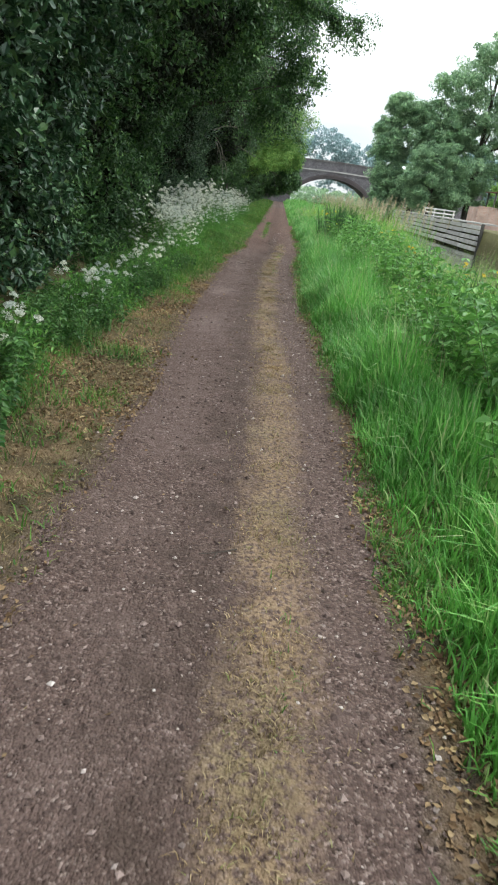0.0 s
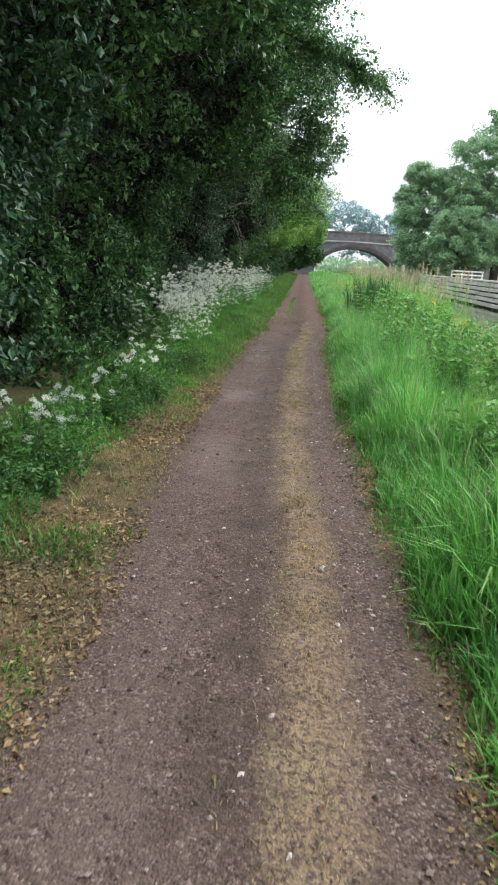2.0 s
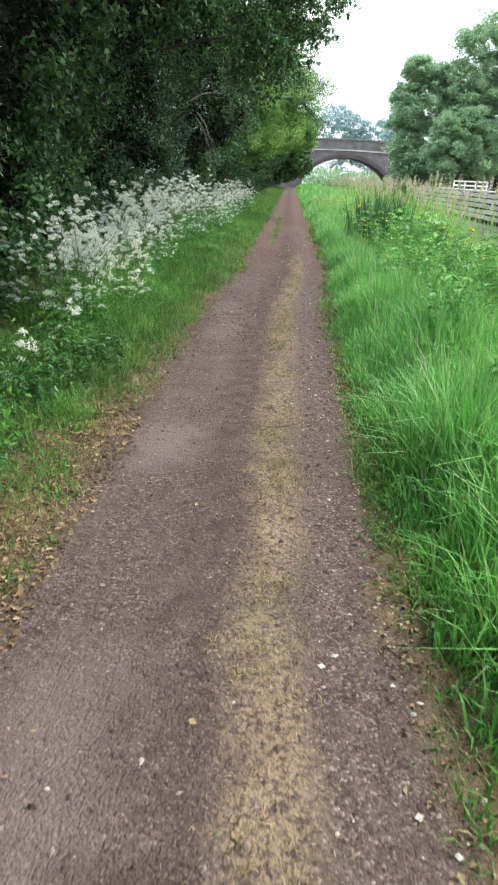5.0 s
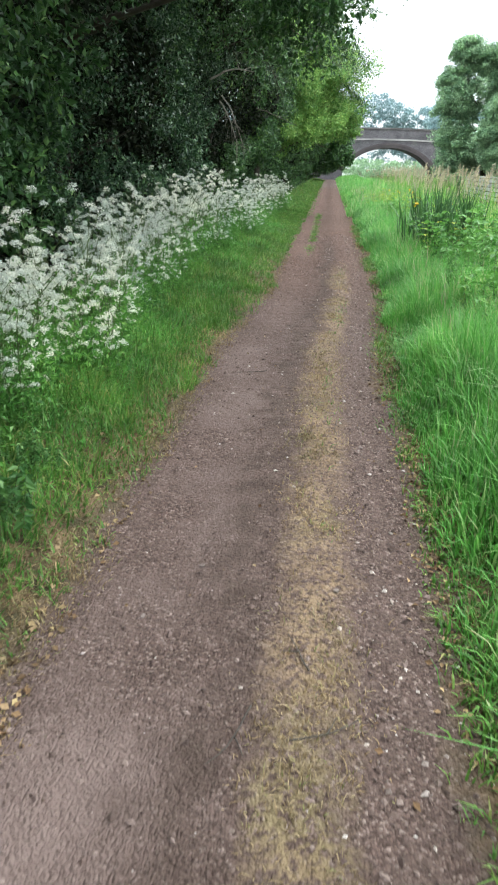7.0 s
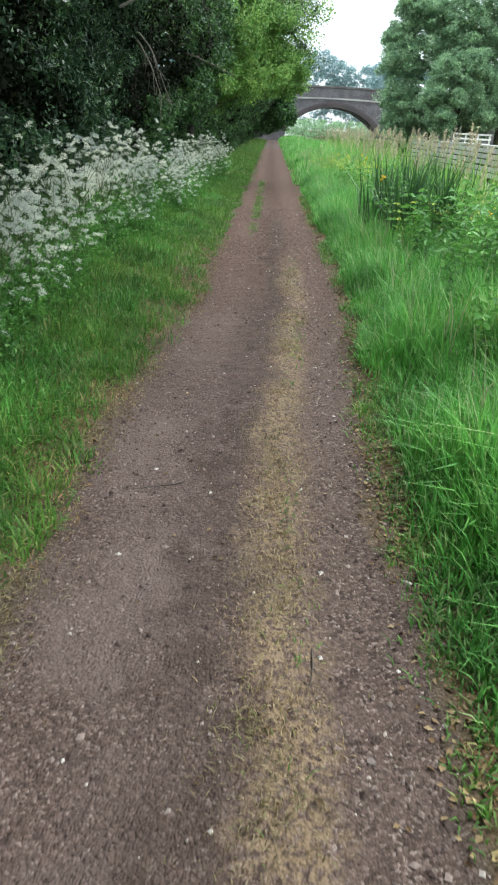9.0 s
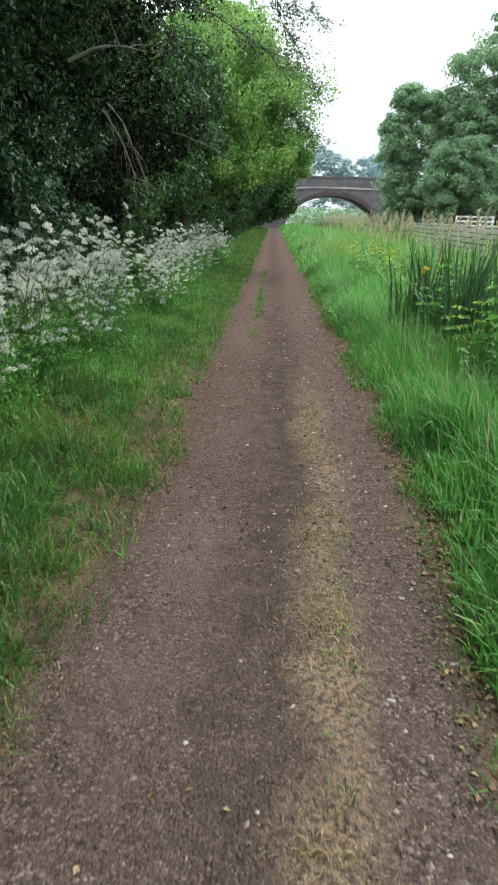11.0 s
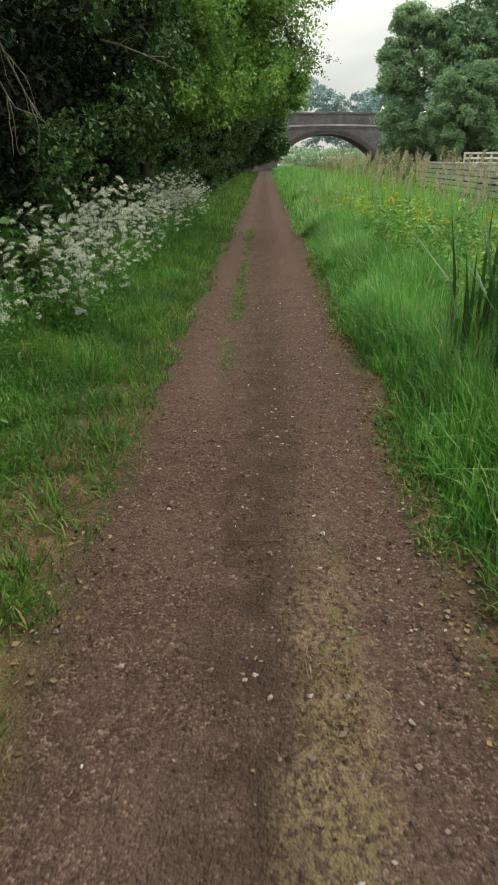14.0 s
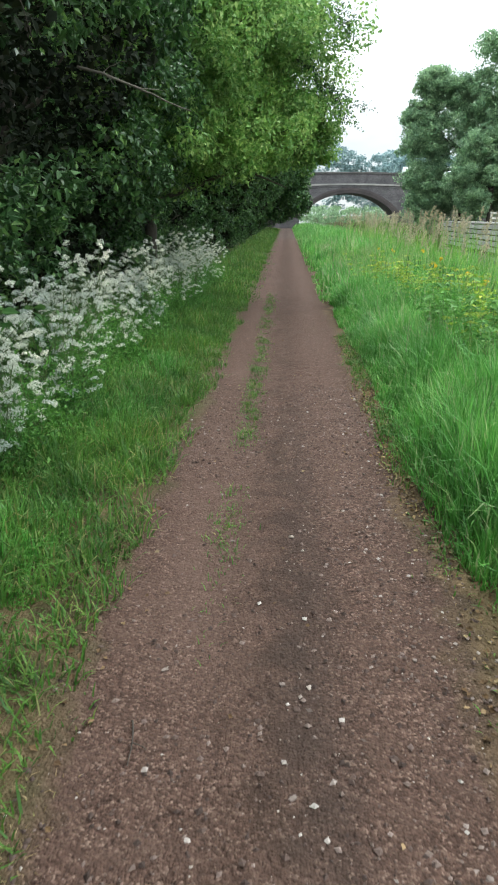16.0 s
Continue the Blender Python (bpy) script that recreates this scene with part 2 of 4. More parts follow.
def brick_material(name, a, c, mortar, scale):
    m, n, l, b = material(name, 0.85, 0.25)
    co = n.new("ShaderNodeTexCoord")
    sep = n.new("ShaderNodeSeparateXYZ")
    l.new(co.outputs["Object"], sep.inputs[0])
    comb = n.new("ShaderNodeCombineXYZ")
    l.new(calc(n, l, "ADD", sep.outputs["X"], sep.outputs["Y"]), comb.inputs["X"])
    l.new(sep.outputs["Z"], comb.inputs["Y"])
    bt = n.new("ShaderNodeTexBrick")
    bt.inputs["Scale"].default_value = scale
    bt.inputs["Brick Width"].default_value, bt.inputs["Row Height"].default_value, bt.inputs["Mortar Size"].default_value = 0.225, 0.075, 0.01
    bt.inputs["Color1"].default_value, bt.inputs["Color2"].default_value, bt.inputs["Mortar"].default_value = (*a, 1), (*c, 1), (*mortar, 1)
    l.new(comb.outputs[0], bt.inputs["Vector"])
    st = tex(n, l, "ShaderNodeTexNoise", 0.8, co.outputs["Object"], Detail=6.0)
    col = mixc(n, l, 0.8, bt.outputs["Color"], ramp(n, l, st.outputs["Fac"], [(0.3, (0.55, 0.55, 0.55)), (0.7, (1.35, 1.3, 1.3))]), "MULTIPLY")
    l.new(col, b.inputs["Base Color"])
    bp = n.new("ShaderNodeBump")
    bp.inputs["Strength"].default_value = 0.4
    bp.inputs["Distance"].default_value = 0.01
    l.new(bt.outputs["Fac"], bp.inputs["Height"])
    bp.invert = True
    l.new(bp.outputs["Normal"], b.inputs["Normal"])
    return m


GROUND = ground_material()
GRASS = leafy("lush_grass", [(0, (0.072, 0.24, 0.045)), (0.5, (0.13, 0.4, 0.08)), (0.85, (0.225, 0.5, 0.135)), (1, (0.43, 0.5, 0.28))], 0.36, 0.48)
TURF = leafy("verge_turf", [(0, (0.05, 0.14, 0.026)), (0.5, (0.09, 0.225, 0.04)), (0.85, (0.15, 0.3, 0.062)), (1, (0.34, 0.3, 0.14))], 0.5, 0.4)
DRYTURF = leafy("dry_grass", [(0, (0.14, 0.1, 0.055)), (0.5, (0.27, 0.2, 0.115)), (0.8, (0.4, 0.315, 0.2)), (1, (0.16, 0.19, 0.06))], 0.7, 0.3)
REED = leafy("reed_blades", [(0, (0.1, 0.27, 0.05)), (0.5, (0.175, 0.38, 0.075)), (0.88, (0.29, 0.46, 0.12)), (1, (0.5, 0.48, 0.22))], 0.42, 0.48)
IRIS = leafy("iris_blades", [(0, (0.03, 0.09, 0.03)), (0.6, (0.05, 0.13, 0.04)), (1, (0.08, 0.17, 0.06))], 0.4, 0.25)
SEEDHEAD = leafy("pale_seed_heads", [(0, (0.32, 0.28, 0.2)), (1, (0.52, 0.47, 0.37))], 0.8, 0.4)
IVY = leafy("ivy_leaves", [(0, (0.02, 0.056, 0.028)), (0.6, (0.04, 0.1, 0.048)), (0.88, (0.088, 0.18, 0.08)), (1, (0.14, 0.24, 0.09))], 0.36, 0.1, spec=0.45)
# inner hedge leaves: the hedge's inner shade is put into this near-black green
INNERSHADE = leafy("inner_leaves_painted_shade", [(0, (0.009, 0.014, 0.008)), (0.7, (0.016, 0.025, 0.013)), (1, (0.035, 0.042, 0.022))], 0.75, 0.05, spec=0.15)
DARKLEAF = leafy("dark_tree_leaves", [(0, (0.03, 0.08, 0.03)), (0.6, (0.058, 0.14, 0.048)), (0.88, (0.115, 0.245, 0.078)), (1, (0.17, 0.3, 0.09))], 0.38, 0.2, spec=0.42)
BRIGHTLEAF = leafy("young_green_leaves", [(0, (0.12, 0.27, 0.07)), (0.6, (0.22, 0.4, 0.115)), (1, (0.38, 0.53, 0.19))], 0.42, 0.42)
NETTLE = leafy("nettle_leaves", [(0, (0.06, 0.18, 0.04)), (0.6, (0.115, 0.3, 0.062)), (1, (0.21, 0.42, 0.11))], 0.42, 0.4)
HERB = leafy("hedge_bottom_herbs", [(0, (0.04, 0.12, 0.032)), (0.6, (0.075, 0.19, 0.05)), (1, (0.14, 0.28, 0.08))], 0.45, 0.3)
PALEHERB = leafy("pale_herb_leaves", [(0, (0.2, 0.36, 0.05)), (0.6, (0.33, 0.47, 0.075)), (1, (0.52, 0.52, 0.1))], 0.5, 0.45)
# greens beyond the water, lightened and cooled to carry haze in the colour
FARLEAF = leafy("haze_paled_leaves", [(0, (0.17, 0.29, 0.18)), (0.6, (0.27, 0.43, 0.27)), (1, (0.4, 0.56, 0.36))], 0.5, 0.5)
# distance haze is mixed into this leaf colour as a blue-green tint
WOODLEAF = leafy("haze_tinted_wood_leaves", [(0, (0.2, 0.31, 0.36)), (0.6, (0.26, 0.38, 0.43)), (1, (0.32, 0.45, 0.48))], 0.7, 0.3)
PETAL = leafy("white_petals", [(0, (0.72, 0.76, 0.75)), (1, (0.85, 0.88, 0.88))], 0.7, 0.45)
YELLOW = leafy("yellow_petals", [(0, (0.6, 0.42, 0.03)), (1, (0.75, 0.55, 0.05))], 0.6, 0.3)
LITTER = leafy("dead_leaves", [(0, (0.08, 0.048, 0.028)), (0.5, (0.19, 0.122, 0.07)), (0.9, (0.32, 0.235, 0.145)), (1, (0.4, 0.32, 0.17))], 0.75, 0.1, spec=0.2)
BARK = plain("bark", (0.035, 0.03, 0.025), (0.11, 0.095, 0.08), 14, 0.9, 0.8)
DEADWOOD = plain("dead_wood", (0.13, 0.115, 0.095), (0.3, 0.27, 0.23), 30, 0.85, 0.5)
STEM = plain("green_stems", (0.06, 0.1, 0.03), (0.12, 0.17, 0.06), 20, 0.6, 0.2)
STONE = plain("path_stones", (0.11, 0.085, 0.075), (0.27, 0.22, 0.195), 60, 0.85, 0.4)
PALESTONE = plain("pale_stones", (0.22, 0.18, 0.155), (0.42, 0.36, 0.31), 60, 0.85, 0.4)
TIMBER = plain("weathered_timber", (0.22, 0.215, 0.2), (0.46, 0.45, 0.42), 9, 0.9, 0.5)
DARKTIMBER = plain("wet_timber", (0.03, 0.028, 0.025), (0.09, 0.085, 0.075), 9, 0.8, 0.5)
WHITEWOOD = plain("white_painted_wood", (0.5, 0.5, 0.47), (0.74, 0.74, 0.7), 12, 0.6, 0.1)
RUST = plain("rusty_sheet", (0.09, 0.045, 0.03), (0.2, 0.11, 0.07), 5, 0.85, 0.3)
ROOFPALE = plain("pale_roof_sheet", (0.5, 0.53, 0.54), (0.72, 0.74, 0.74), 1.2, 0.5, 0.1)
RENDERWALL = plain("pale_wall", (0.35, 0.33, 0.3), (0.5, 0.47, 0.43), 2, 0.9, 0.1)
BRIDGEBRICK = brick_material("dark_engineering_brick", (0.09, 0.085, 0.095), (0.14, 0.125, 0.135), (0.18, 0.18, 0.185), 1.0)
RINGBRICK = plain("arch_ring_brick", (0.06, 0.052, 0.055), (0.12, 0.1, 0.1), 6, 0.85, 0.4)
COPING = plain("coping_stone", (0.09, 0.085, 0.085), (0.19, 0.18, 0.175), 4, 0.9, 0.4)
PALEBAND = plain("pale_string_course", (0.2, 0.19, 0.185), (0.42, 0.4, 0.38), 1.6, 0.9, 0.3)
PINKBRICK = brick_material("old_pink_brick", (0.36, 0.22, 0.17), (0.45, 0.31, 0.25), (0.4, 0.36, 0.32), 1.0)


def water_material():
    m, n, l, b = material("canal_water", 0.06, 0.5)
    b.inputs["Base Color"].default_value = (0.035, 0.04, 0.025, 1)
    geo = n.new("ShaderNodeNewGeometry")
    w = tex(n, l, "ShaderNodeTexNoise", 3.0, geo.outputs["Position"], Detail=3.0)
    bp = n.new("ShaderNodeBump")
    bp.inputs["Strength"].default_value = 0.08
    bp.inputs["Distance"].default_value = 0.05
    l.new(w.outputs["Fac"], bp.inputs["Height"])
    l.new(bp.outputs["Normal"], b.inputs["Normal"])
    return m


WATER = water_material()
rng = np.random.default_rng(7)


# ---- mesh helpers ----
def mesh_of(name, verts, quads=None, tris=None, mat=None, smooth=False):
    verts = np.asarray(verts, dtype=np.float32).reshape(-1, 3)
    nq = 0 if quads is None else len(quads)
    nt = 0 if tris is None else len(tris)
    me = bpy.data.meshes.new(name)
    me.vertices.add(len(verts))
    me.vertices.foreach_set("co", verts.ravel())
    loops = []
    if nq:
        loops.append(np.asarray(quads, dtype=np.int32).ravel())
    if nt:
        loops.append(np.asarray(tris, dtype=np.int32).ravel())
    loops = np.concatenate(loops)
    me.loops.add(len(loops))
    me.loops.foreach_set("vertex_index", loops)
    me.polygons.add(nq + nt)
    start = np.concatenate([np.arange(nq) * 4, nq * 4 + np.arange(nt) * 3]).astype(np.int32)
    me.polygons.foreach_set("loop_start", start)
    me.polygons.foreach_set("use_smooth", np.full(nq + nt, smooth))
    me.update(calc_edges=True)
    if mat:
        me.materials.append(mat)
    return me


def under(ob, parent):
    ob.parent = parent
    return ob


def part(name, bm, mat, parent, label="", smooth=False):
    me = bpy.data.meshes.new(name)
    bm.normal_update()
    bm.to_mesh(me)
    bm.free()
    me.materials.append(mat)
    if smooth:
        me.polygons.foreach_set("use_smooth", np.full(len(me.polygons), True))
    ob = under(new(name, me), parent)
    return tagged(ob, label) if label else ob


def part_mesh(name, me, parent, label=""):
    ob = under(new(name, me), parent)
    return tagged(ob, label) if label else ob


def box(sx, sy, sz, at=(0, 0, 0), bevel=0.0, turn=0.0):
    bm = bmesh.new()
    bmesh.ops.create_cube(bm, size=1)
    bmesh.ops.scale(bm, vec=(sx, sy, sz), verts=bm.verts)
    if bevel:
        bmesh.ops.bevel(bm, geom=bm.edges[:], offset=bevel, segments=2, affect="EDGES")
    bmesh.ops.transform(bm, matrix=pose(*at, 0, 0, turn), verts=bm.verts)
    return bm


def tube_arrays(points, radii, sides=7):
    """Vertices and quads of a tapering tube along points."""
    p = np.asarray(points, float)
    d = np.gradient(p, axis=0)
    d /= np.linalg.norm(d, axis=1)[:, None] + 1e-9
    ref = np.array([0.31, 0.17, 0.93]) if abs(d[0, 2]) < 0.8 else np.array([0.93, 0.3, 0.1])
    u = np.cross(d, ref)
    u /= np.linalg.norm(u, axis=1)[:, None]
    v = np.cross(d, u)
    a = np.linspace(0, 2 * np.pi, sides, endpoint=False)
    r = np.asarray(radii, float)[:, None, None]
    ring = p[:, None, :] + r * (np.cos(a)[None, :, None] * u[:, None, :] + np.sin(a)[None, :, None] * v[:, None, :])
    k = len(p)
    i, j = np.meshgrid(np.arange(k - 1), np.arange(sides), indexing="ij")
    j2 = (j + 1) % sides
    q = np.stack([i * sides + j, i * sides + j2, (i + 1) * sides + j2, (i + 1) * sides + j], -1).reshape(-1, 4)
    return ring.reshape(-1, 3), q


def join_arrays(items):
    vs, qs, off = [], [], 0
    for v, q in items:
        vs.append(v)
        qs.append(q + off)
        off += len(v)
    return np.concatenate(vs), np.concatenate(qs)


def wander(start, heading, length, steps, bend, droop=0.0, gen=None):
    gen = gen or rng
    p, d = np.array(start, float), np.array(heading, float)
    d /= np.linalg.norm(d)
    out = [p.copy()]
    for _ in range(steps):
        d = d + gen.normal(0, bend, 3) + np.array([0, 0, -droop])
        d /= np.linalg.norm(d)
        p = p + d * length / steps
        out.append(p.copy())
    return np.array(out)


def leaves_arrays(centres, outward, size, gen, aspect=0.62, droop=0.25, spread=0.9):
    """Folded leaves: each a base, two shoulders and a tip, in two triangles that meet at the midrib."""
    n = len(centres)
    axis = gen.normal(0, spread, (n, 3)) + outward * 0.6 + np.array([0, 0, -droop])
    axis /= np.linalg.norm(axis, axis=1)[:, None] + 1e-9
    side = np.cross(axis, gen.normal(0, 1, (n, 3)) * 0.6 + np.array([0, 0, 1.0]))
    side /= np.linalg.norm(side, axis=1)[:, None] + 1e-9
    up = np.cross(side, axis)
    s = (size * gen.uniform(0.65, 1.3, n))[:, None]
    w = s * aspect * 0.5
    fold = s * gen.uniform(0.05, 0.18, n)[:, None]
    base = centres - axis * s * 0.5
    tip = centres + axis * s * 0.5 - up * fold * 0.6
    mid = base + axis * s * 0.42
    v = np.stack([base, mid + side * w + up * fold, tip, mid - side * w + up * fold], 1).reshape(-1, 3)
    k = np.arange(n)[:, None] * 4
    t = np.concatenate([k + np.array([[0, 2, 1]]), k + np.array([[0, 3, 2]])], 1).reshape(-1, 3)
    return v, t


def blades_arrays(x, y, z, height, width, gen, lean=0.35, heading=None, stiff=0.5):
    """Grass blades: a quad and a pointed tip each, bending over."""
    n = len(x)
    a = gen.uniform(0, 2 * np.pi, n) if heading is None else heading + gen.normal(0, 0.9, n)
    dx, dy = np.cos(a), np.sin(a)
    l = np.minimum(np.abs(gen.normal(0, lean, n)) + 0.08, 0.95)
    base = np.stack([x, y, z], 1)
    out = np.stack([dx, dy, np.zeros(n)], 1)
    side = np.stack([-dy, dx, np.zeros(n)], 1) * (width * 0.5)[:, None]
    h = height[:, None]
    up = np.array([[0, 0, 1.0]])
    mid = base + up * h * 0.58 + out * h * (l * (1 - stiff))[:, None]
    drop = np.clip(1.0 - 0.45 * l * l, 0.35, 1)[:, None]
    tip = base + up * h * drop + out * h * (l * 1.35)[:, None]
    v = np.stack([base - side, base + side, mid + side * 0.8, mid - side * 0.8, tip], 1).reshape(-1, 3)
    k = np.arange(n)[:, None] * 5
    return v, k + np.array([[0, 1, 2, 3]]), k + np.array([[3, 2, 4]])


def wave(x, y, seed, scale=1.0):
    """Smooth noise in -1..1 from a few sines."""
    g = np.random.default_rng(seed)
    out = 0
    for i in range(7):
        a, f, ph = g.uniform(0, 6.28), g.uniform(0.5, 2.2) * scale, g.uniform(0, 6.28)
        out = out + np.sin((x * np.cos(a) + y * np.sin(a)) * f + ph)
    return out / 4.0


# ---- ground ----
def height_at(x, y):
    x, y = np.asarray(x, float), np.asarray(y, float)
    x = x - drift(y) * np.clip(3.0 - np.abs(x), 0, 1)
    z = 0.012 * wave(x, y, 3, 3.0)
    z = z - 0.02 * np.exp(-((x + 0.35) / 0.25) ** 2) - 0.015 * np.exp(-((x - 0.6) / 0.14) ** 2) + 0.008 * np.exp(-((x - 0.25) / 0.14) ** 2)
    z = z + np.clip((-x - 0.85) / 1.2, 0, 1) * 0.12 + np.clip((-x - 2.5) / 6, 0, 1) * 0.5
    z = z + np.clip((x - 0.8) / 0.4, 0, 1) * 0.05
    z = z - np.clip((x - 2.6) / 1.8, 0, 1) ** 1.4 * 1.5
    z = z + np.clip((x - 12.9) / 0.3, 0, 1) * 2.2
    return z


def lines(parts):
    return np.unique(np.concatenate([np.arange(a, b, s) for a, b, s in parts]).round(4))


gx = lines([(-700, -60, 80), (-60, -8, 6.5), (-8, -2, 0.5), (-2, -1.2, 0.1), (-1.2, 1.2, 0.03), (1.2, 3, 0.15), (3, 6, 0.3), (6, 12.8, 0.85), (12.8, 13.4, 0.1), (13.4, 60, 6), (60, 721, 80)])
gy = lines([(-60, -4, 4), (-4, 0.8, 0.2), (0.8, 28, 0.04), (28, 45, 0.25), (45, 130, 2), (130, 900, 40)])
X, Y = np.meshgrid(gx, gy, indexing="ij")
Z = height_at(X, Y)
near = (np.abs(X) < 1.2) & (Y < 28) & (Y > 0.8)
Z = Z + near * (0.0035 * rng.normal(0, 1, X.shape) + 0.004 * wave(X, Y, 9, 22.0))
i, j = np.meshgrid(np.arange(len(gx) - 1), np.arange(len(gy) - 1), indexing="ij")
cx = (gx[:-1] + gx[1:])[i] / 2
quad = np.stack([i * len(gy) + j, (i + 1) * len(gy) + j, (i + 1) * len(gy) + j + 1, i * len(gy) + j + 1], -1)
allv = np.stack([X, Y, Z], -1).reshape(-1, 3)


def sheet(name, mask, mat):
    q = quad[mask].reshape(-1, 4)
    used, inv = np.unique(q, return_inverse=True)
    return new(name, mesh_of(name, allv[used], quads=inv.reshape(-1, 4), mat=mat, smooth=True))


is_path = (cx > -0.82) & (cx < 0.8)
tagged(sheet("towpath", is_path, GROUND), "compacted brown gravel towpath with dry mossy middle strip", "path", kind="structure")
tagged(sheet("ground", ~is_path, GROUND), "grassy canal bank with soil and leaf litter", "ground", kind="structure")
water = new("water", mesh_of("water", [(3.2, -60, -0.62), (13.05, -60, -0.62), (13.05, 600, -0.62), (3.2, 600, -0.62)], quads=[(0, 1, 2, 3)], mat=WATER))
tagged(water, "still dark canal water between the banks", "water", kind="structure")


# ---- grass and reeds ----
def grass(name, n, xs, ys, tall, wide, mat, label, seed, lean=0.35, tuft=0.09, thin=None, category="grass", stiff=0.5, near_power=1.0, per=22, vigour=(0.65, 1.25)):
    """Blades in tufts that splay outward from each tuft's middle."""
    g = np.random.default_rng(seed)
    m = max(1, n // per)
    cx0, cy0 = g.uniform(*xs, m), ys[0] + (ys[1] - ys[0]) * g.uniform(0, 1, m) ** near_power
    strong = np.repeat(g.uniform(*vigour, m), per)
    ox, oy = g.normal(0, tuft, m * per), g.normal(0, tuft, m * per)
    x, y = np.repeat(cx0, per) + ox, np.repeat(cy0, per) + oy
    h = tall(x, y) * g.uniform(0.6, min(1.15, vigour[1]), len(x)) * strong
    keep = (h > 0.012) & (x > xs[0] - 0.1)
    if thin is not None:
        keep &= g.uniform(0, 1, len(x)) < thin(x, y)
    x, y, h = x[keep], y[keep], h[keep]
    x = x + drift(y) * np.clip(3.0 - np.abs(x), 0, 1)
    out = np.arctan2(oy, ox)[keep]
    w = wide * g.uniform(0.6, 1.4, len(x))
    v, q, t = blades_arrays(x, y, height_at(x, y) - 0.01, h, w, g, lean, out, stiff)
    ob = new(name, mesh_of(name, v, quads=q, tris=t, mat=mat))
    return tagged(ob, label, category, kind="stuff")


def right_tall(x, y):
    e = x - 0.85 - 0.07 * wave(x * 0, y, 21, 3.0)
    return np.clip(e / 0.45, 0, 1) * 0.27 + np.clip(e, 0, 1) * 0.16 + (e > 0) * 0.07 + np.clip(e / 0.3, 0, 1) * 0.18 * wave(x, y, 22, 2.6)


def bank_top(x, y):
    return 0.5 + 0.3 * np.clip((x - 1.5) / 1.5, 0, 1) + 0.2 * np.clip((y - 34) / 14, 0, 1) * np.clip((4.2 - x) / 1.2, 0, 1) + 0.2 * wave(x, y, 33, 1.6) + 0.1 * wave(x, y, 38, 4.5)


def left_tall(x, y):
    e = -x - 0.76 - 0.1 * wave(x * 0, y, 23, 2.5) - 0.08 * wave(x, y, 20, 7.0)
    lush = np.clip((y - 9) / 5, 0, 1)
    return (e > 0) * (0.04 + 0.03 * lush) + np.clip(e / 0.5, 0, 1) * (0.045 + 0.05 * lush) * (1 + 0.6 * wave(x, y, 24, 2.4)) * (1 - 0.45 * np.clip(1.4 - np.abs(y - 18.5) / 3.5, 0, 1))


def left_cover(x, y):
    """Leaf carpet with scattered green at first, lush turf further on, worn tufts before the recess."""
    e = -x - 0.76
    lush = np.clip((y - 8.0) / 4, 0, 1)
    patch = np.clip(1.5 * wave(x, y, 25, 3.4) + 0.5 * wave(x, y, 19, 8.0), 0, 1)
    back = np.clip((e - 0.5) / 0.4, 0, 1)
    c = np.clip(patch * 0.6 + 0.4 * np.clip((5.0 - y) / 1.5, 0, 1) * np.clip(0.3 + wave(x, y, 18, 6.0), 0, 1) + back * 0.7 + lush * (0.35 + 0.5 * np.clip(e / 0.3, 0, 1)), 0, 1)
    worn = np.clip(1.4 - np.abs(y - 19.5) / 3.0, 0, 1) * np.clip(0.65 - 1.0 * np.clip(0.4 + wave(x, y, 17, 9.0), 0, 1), 0, 1) * np.clip((1.0 - e) / 0.4, 0, 1)
    return np.clip(c - worn, 0.03, 1)


grass("lush_verge_grass", 190000, (0.8, 2.6), (0.6, 34), right_tall, 0.0095, GRASS, "lush green long grass along the path edge", 31, 0.4, 0.085, near_power=1.1, per=34, stiff=0.35, vigour=(0.5, 1.35))
grass("low_edge_growth", 60000, (0.7, 1.05), (0.8, 30), lambda x, y: 0.06 + 0.03 * wave(x, y, 29, 3.0), 0.008, TURF, "low green creeping growth among dead leaves", 30, 0.8, 0.04, thin=lambda x, y: np.clip(0.5 + 0.8 * wave(x, y, 28, 3.0), 0.05, 1) * np.clip((x - 0.68) / 0.12, 0.1, 1))
grass("far_verge_grass", 66000, (0.8, 6.5), (34, 112), lambda x, y: right_tall(np.minimum(x, 2.2), y) + np.maximum(0, bank_top(x, y) - height_at(x, y) - 0.5), 0.028, GRASS, "long green grass beside the distant towpath", 32, 0.3, 0.25, near_power=1.6, vigour=(0.75, 1.05))
grass("bank_grass", 72000, (1.7, 5.0), (1.5, 44), lambda x, y: np.maximum(0.3, bank_top(x, y) - height_at(x, y)), 0.012, REED, "tall mixed grass on the canal bank", 34, 0.3, 0.12, vigour=(0.8, 1.05))
grass("seeding_grass", 9000, (1.3, 4.8), (3, 50), lambda x, y: np.maximum(0.3, bank_top(x, y) - height_at(x, y) + 0.16), 0.007, SEEDHEAD, "pale seeding grass stalks among the green", 39, 0.25, 0.2, per=6, vigour=(0.8, 1.06))
grass("left_verge_turf", 190000, (-2.3, -0.7), (0.6, 34), left_tall, 0.0075, TURF, "short uneven green turf beside the hedge", 35, 0.8, 0.055, thin=left_cover, near_power=1.1, per=30, stiff=0.3, vigour=(0.45, 1.5))
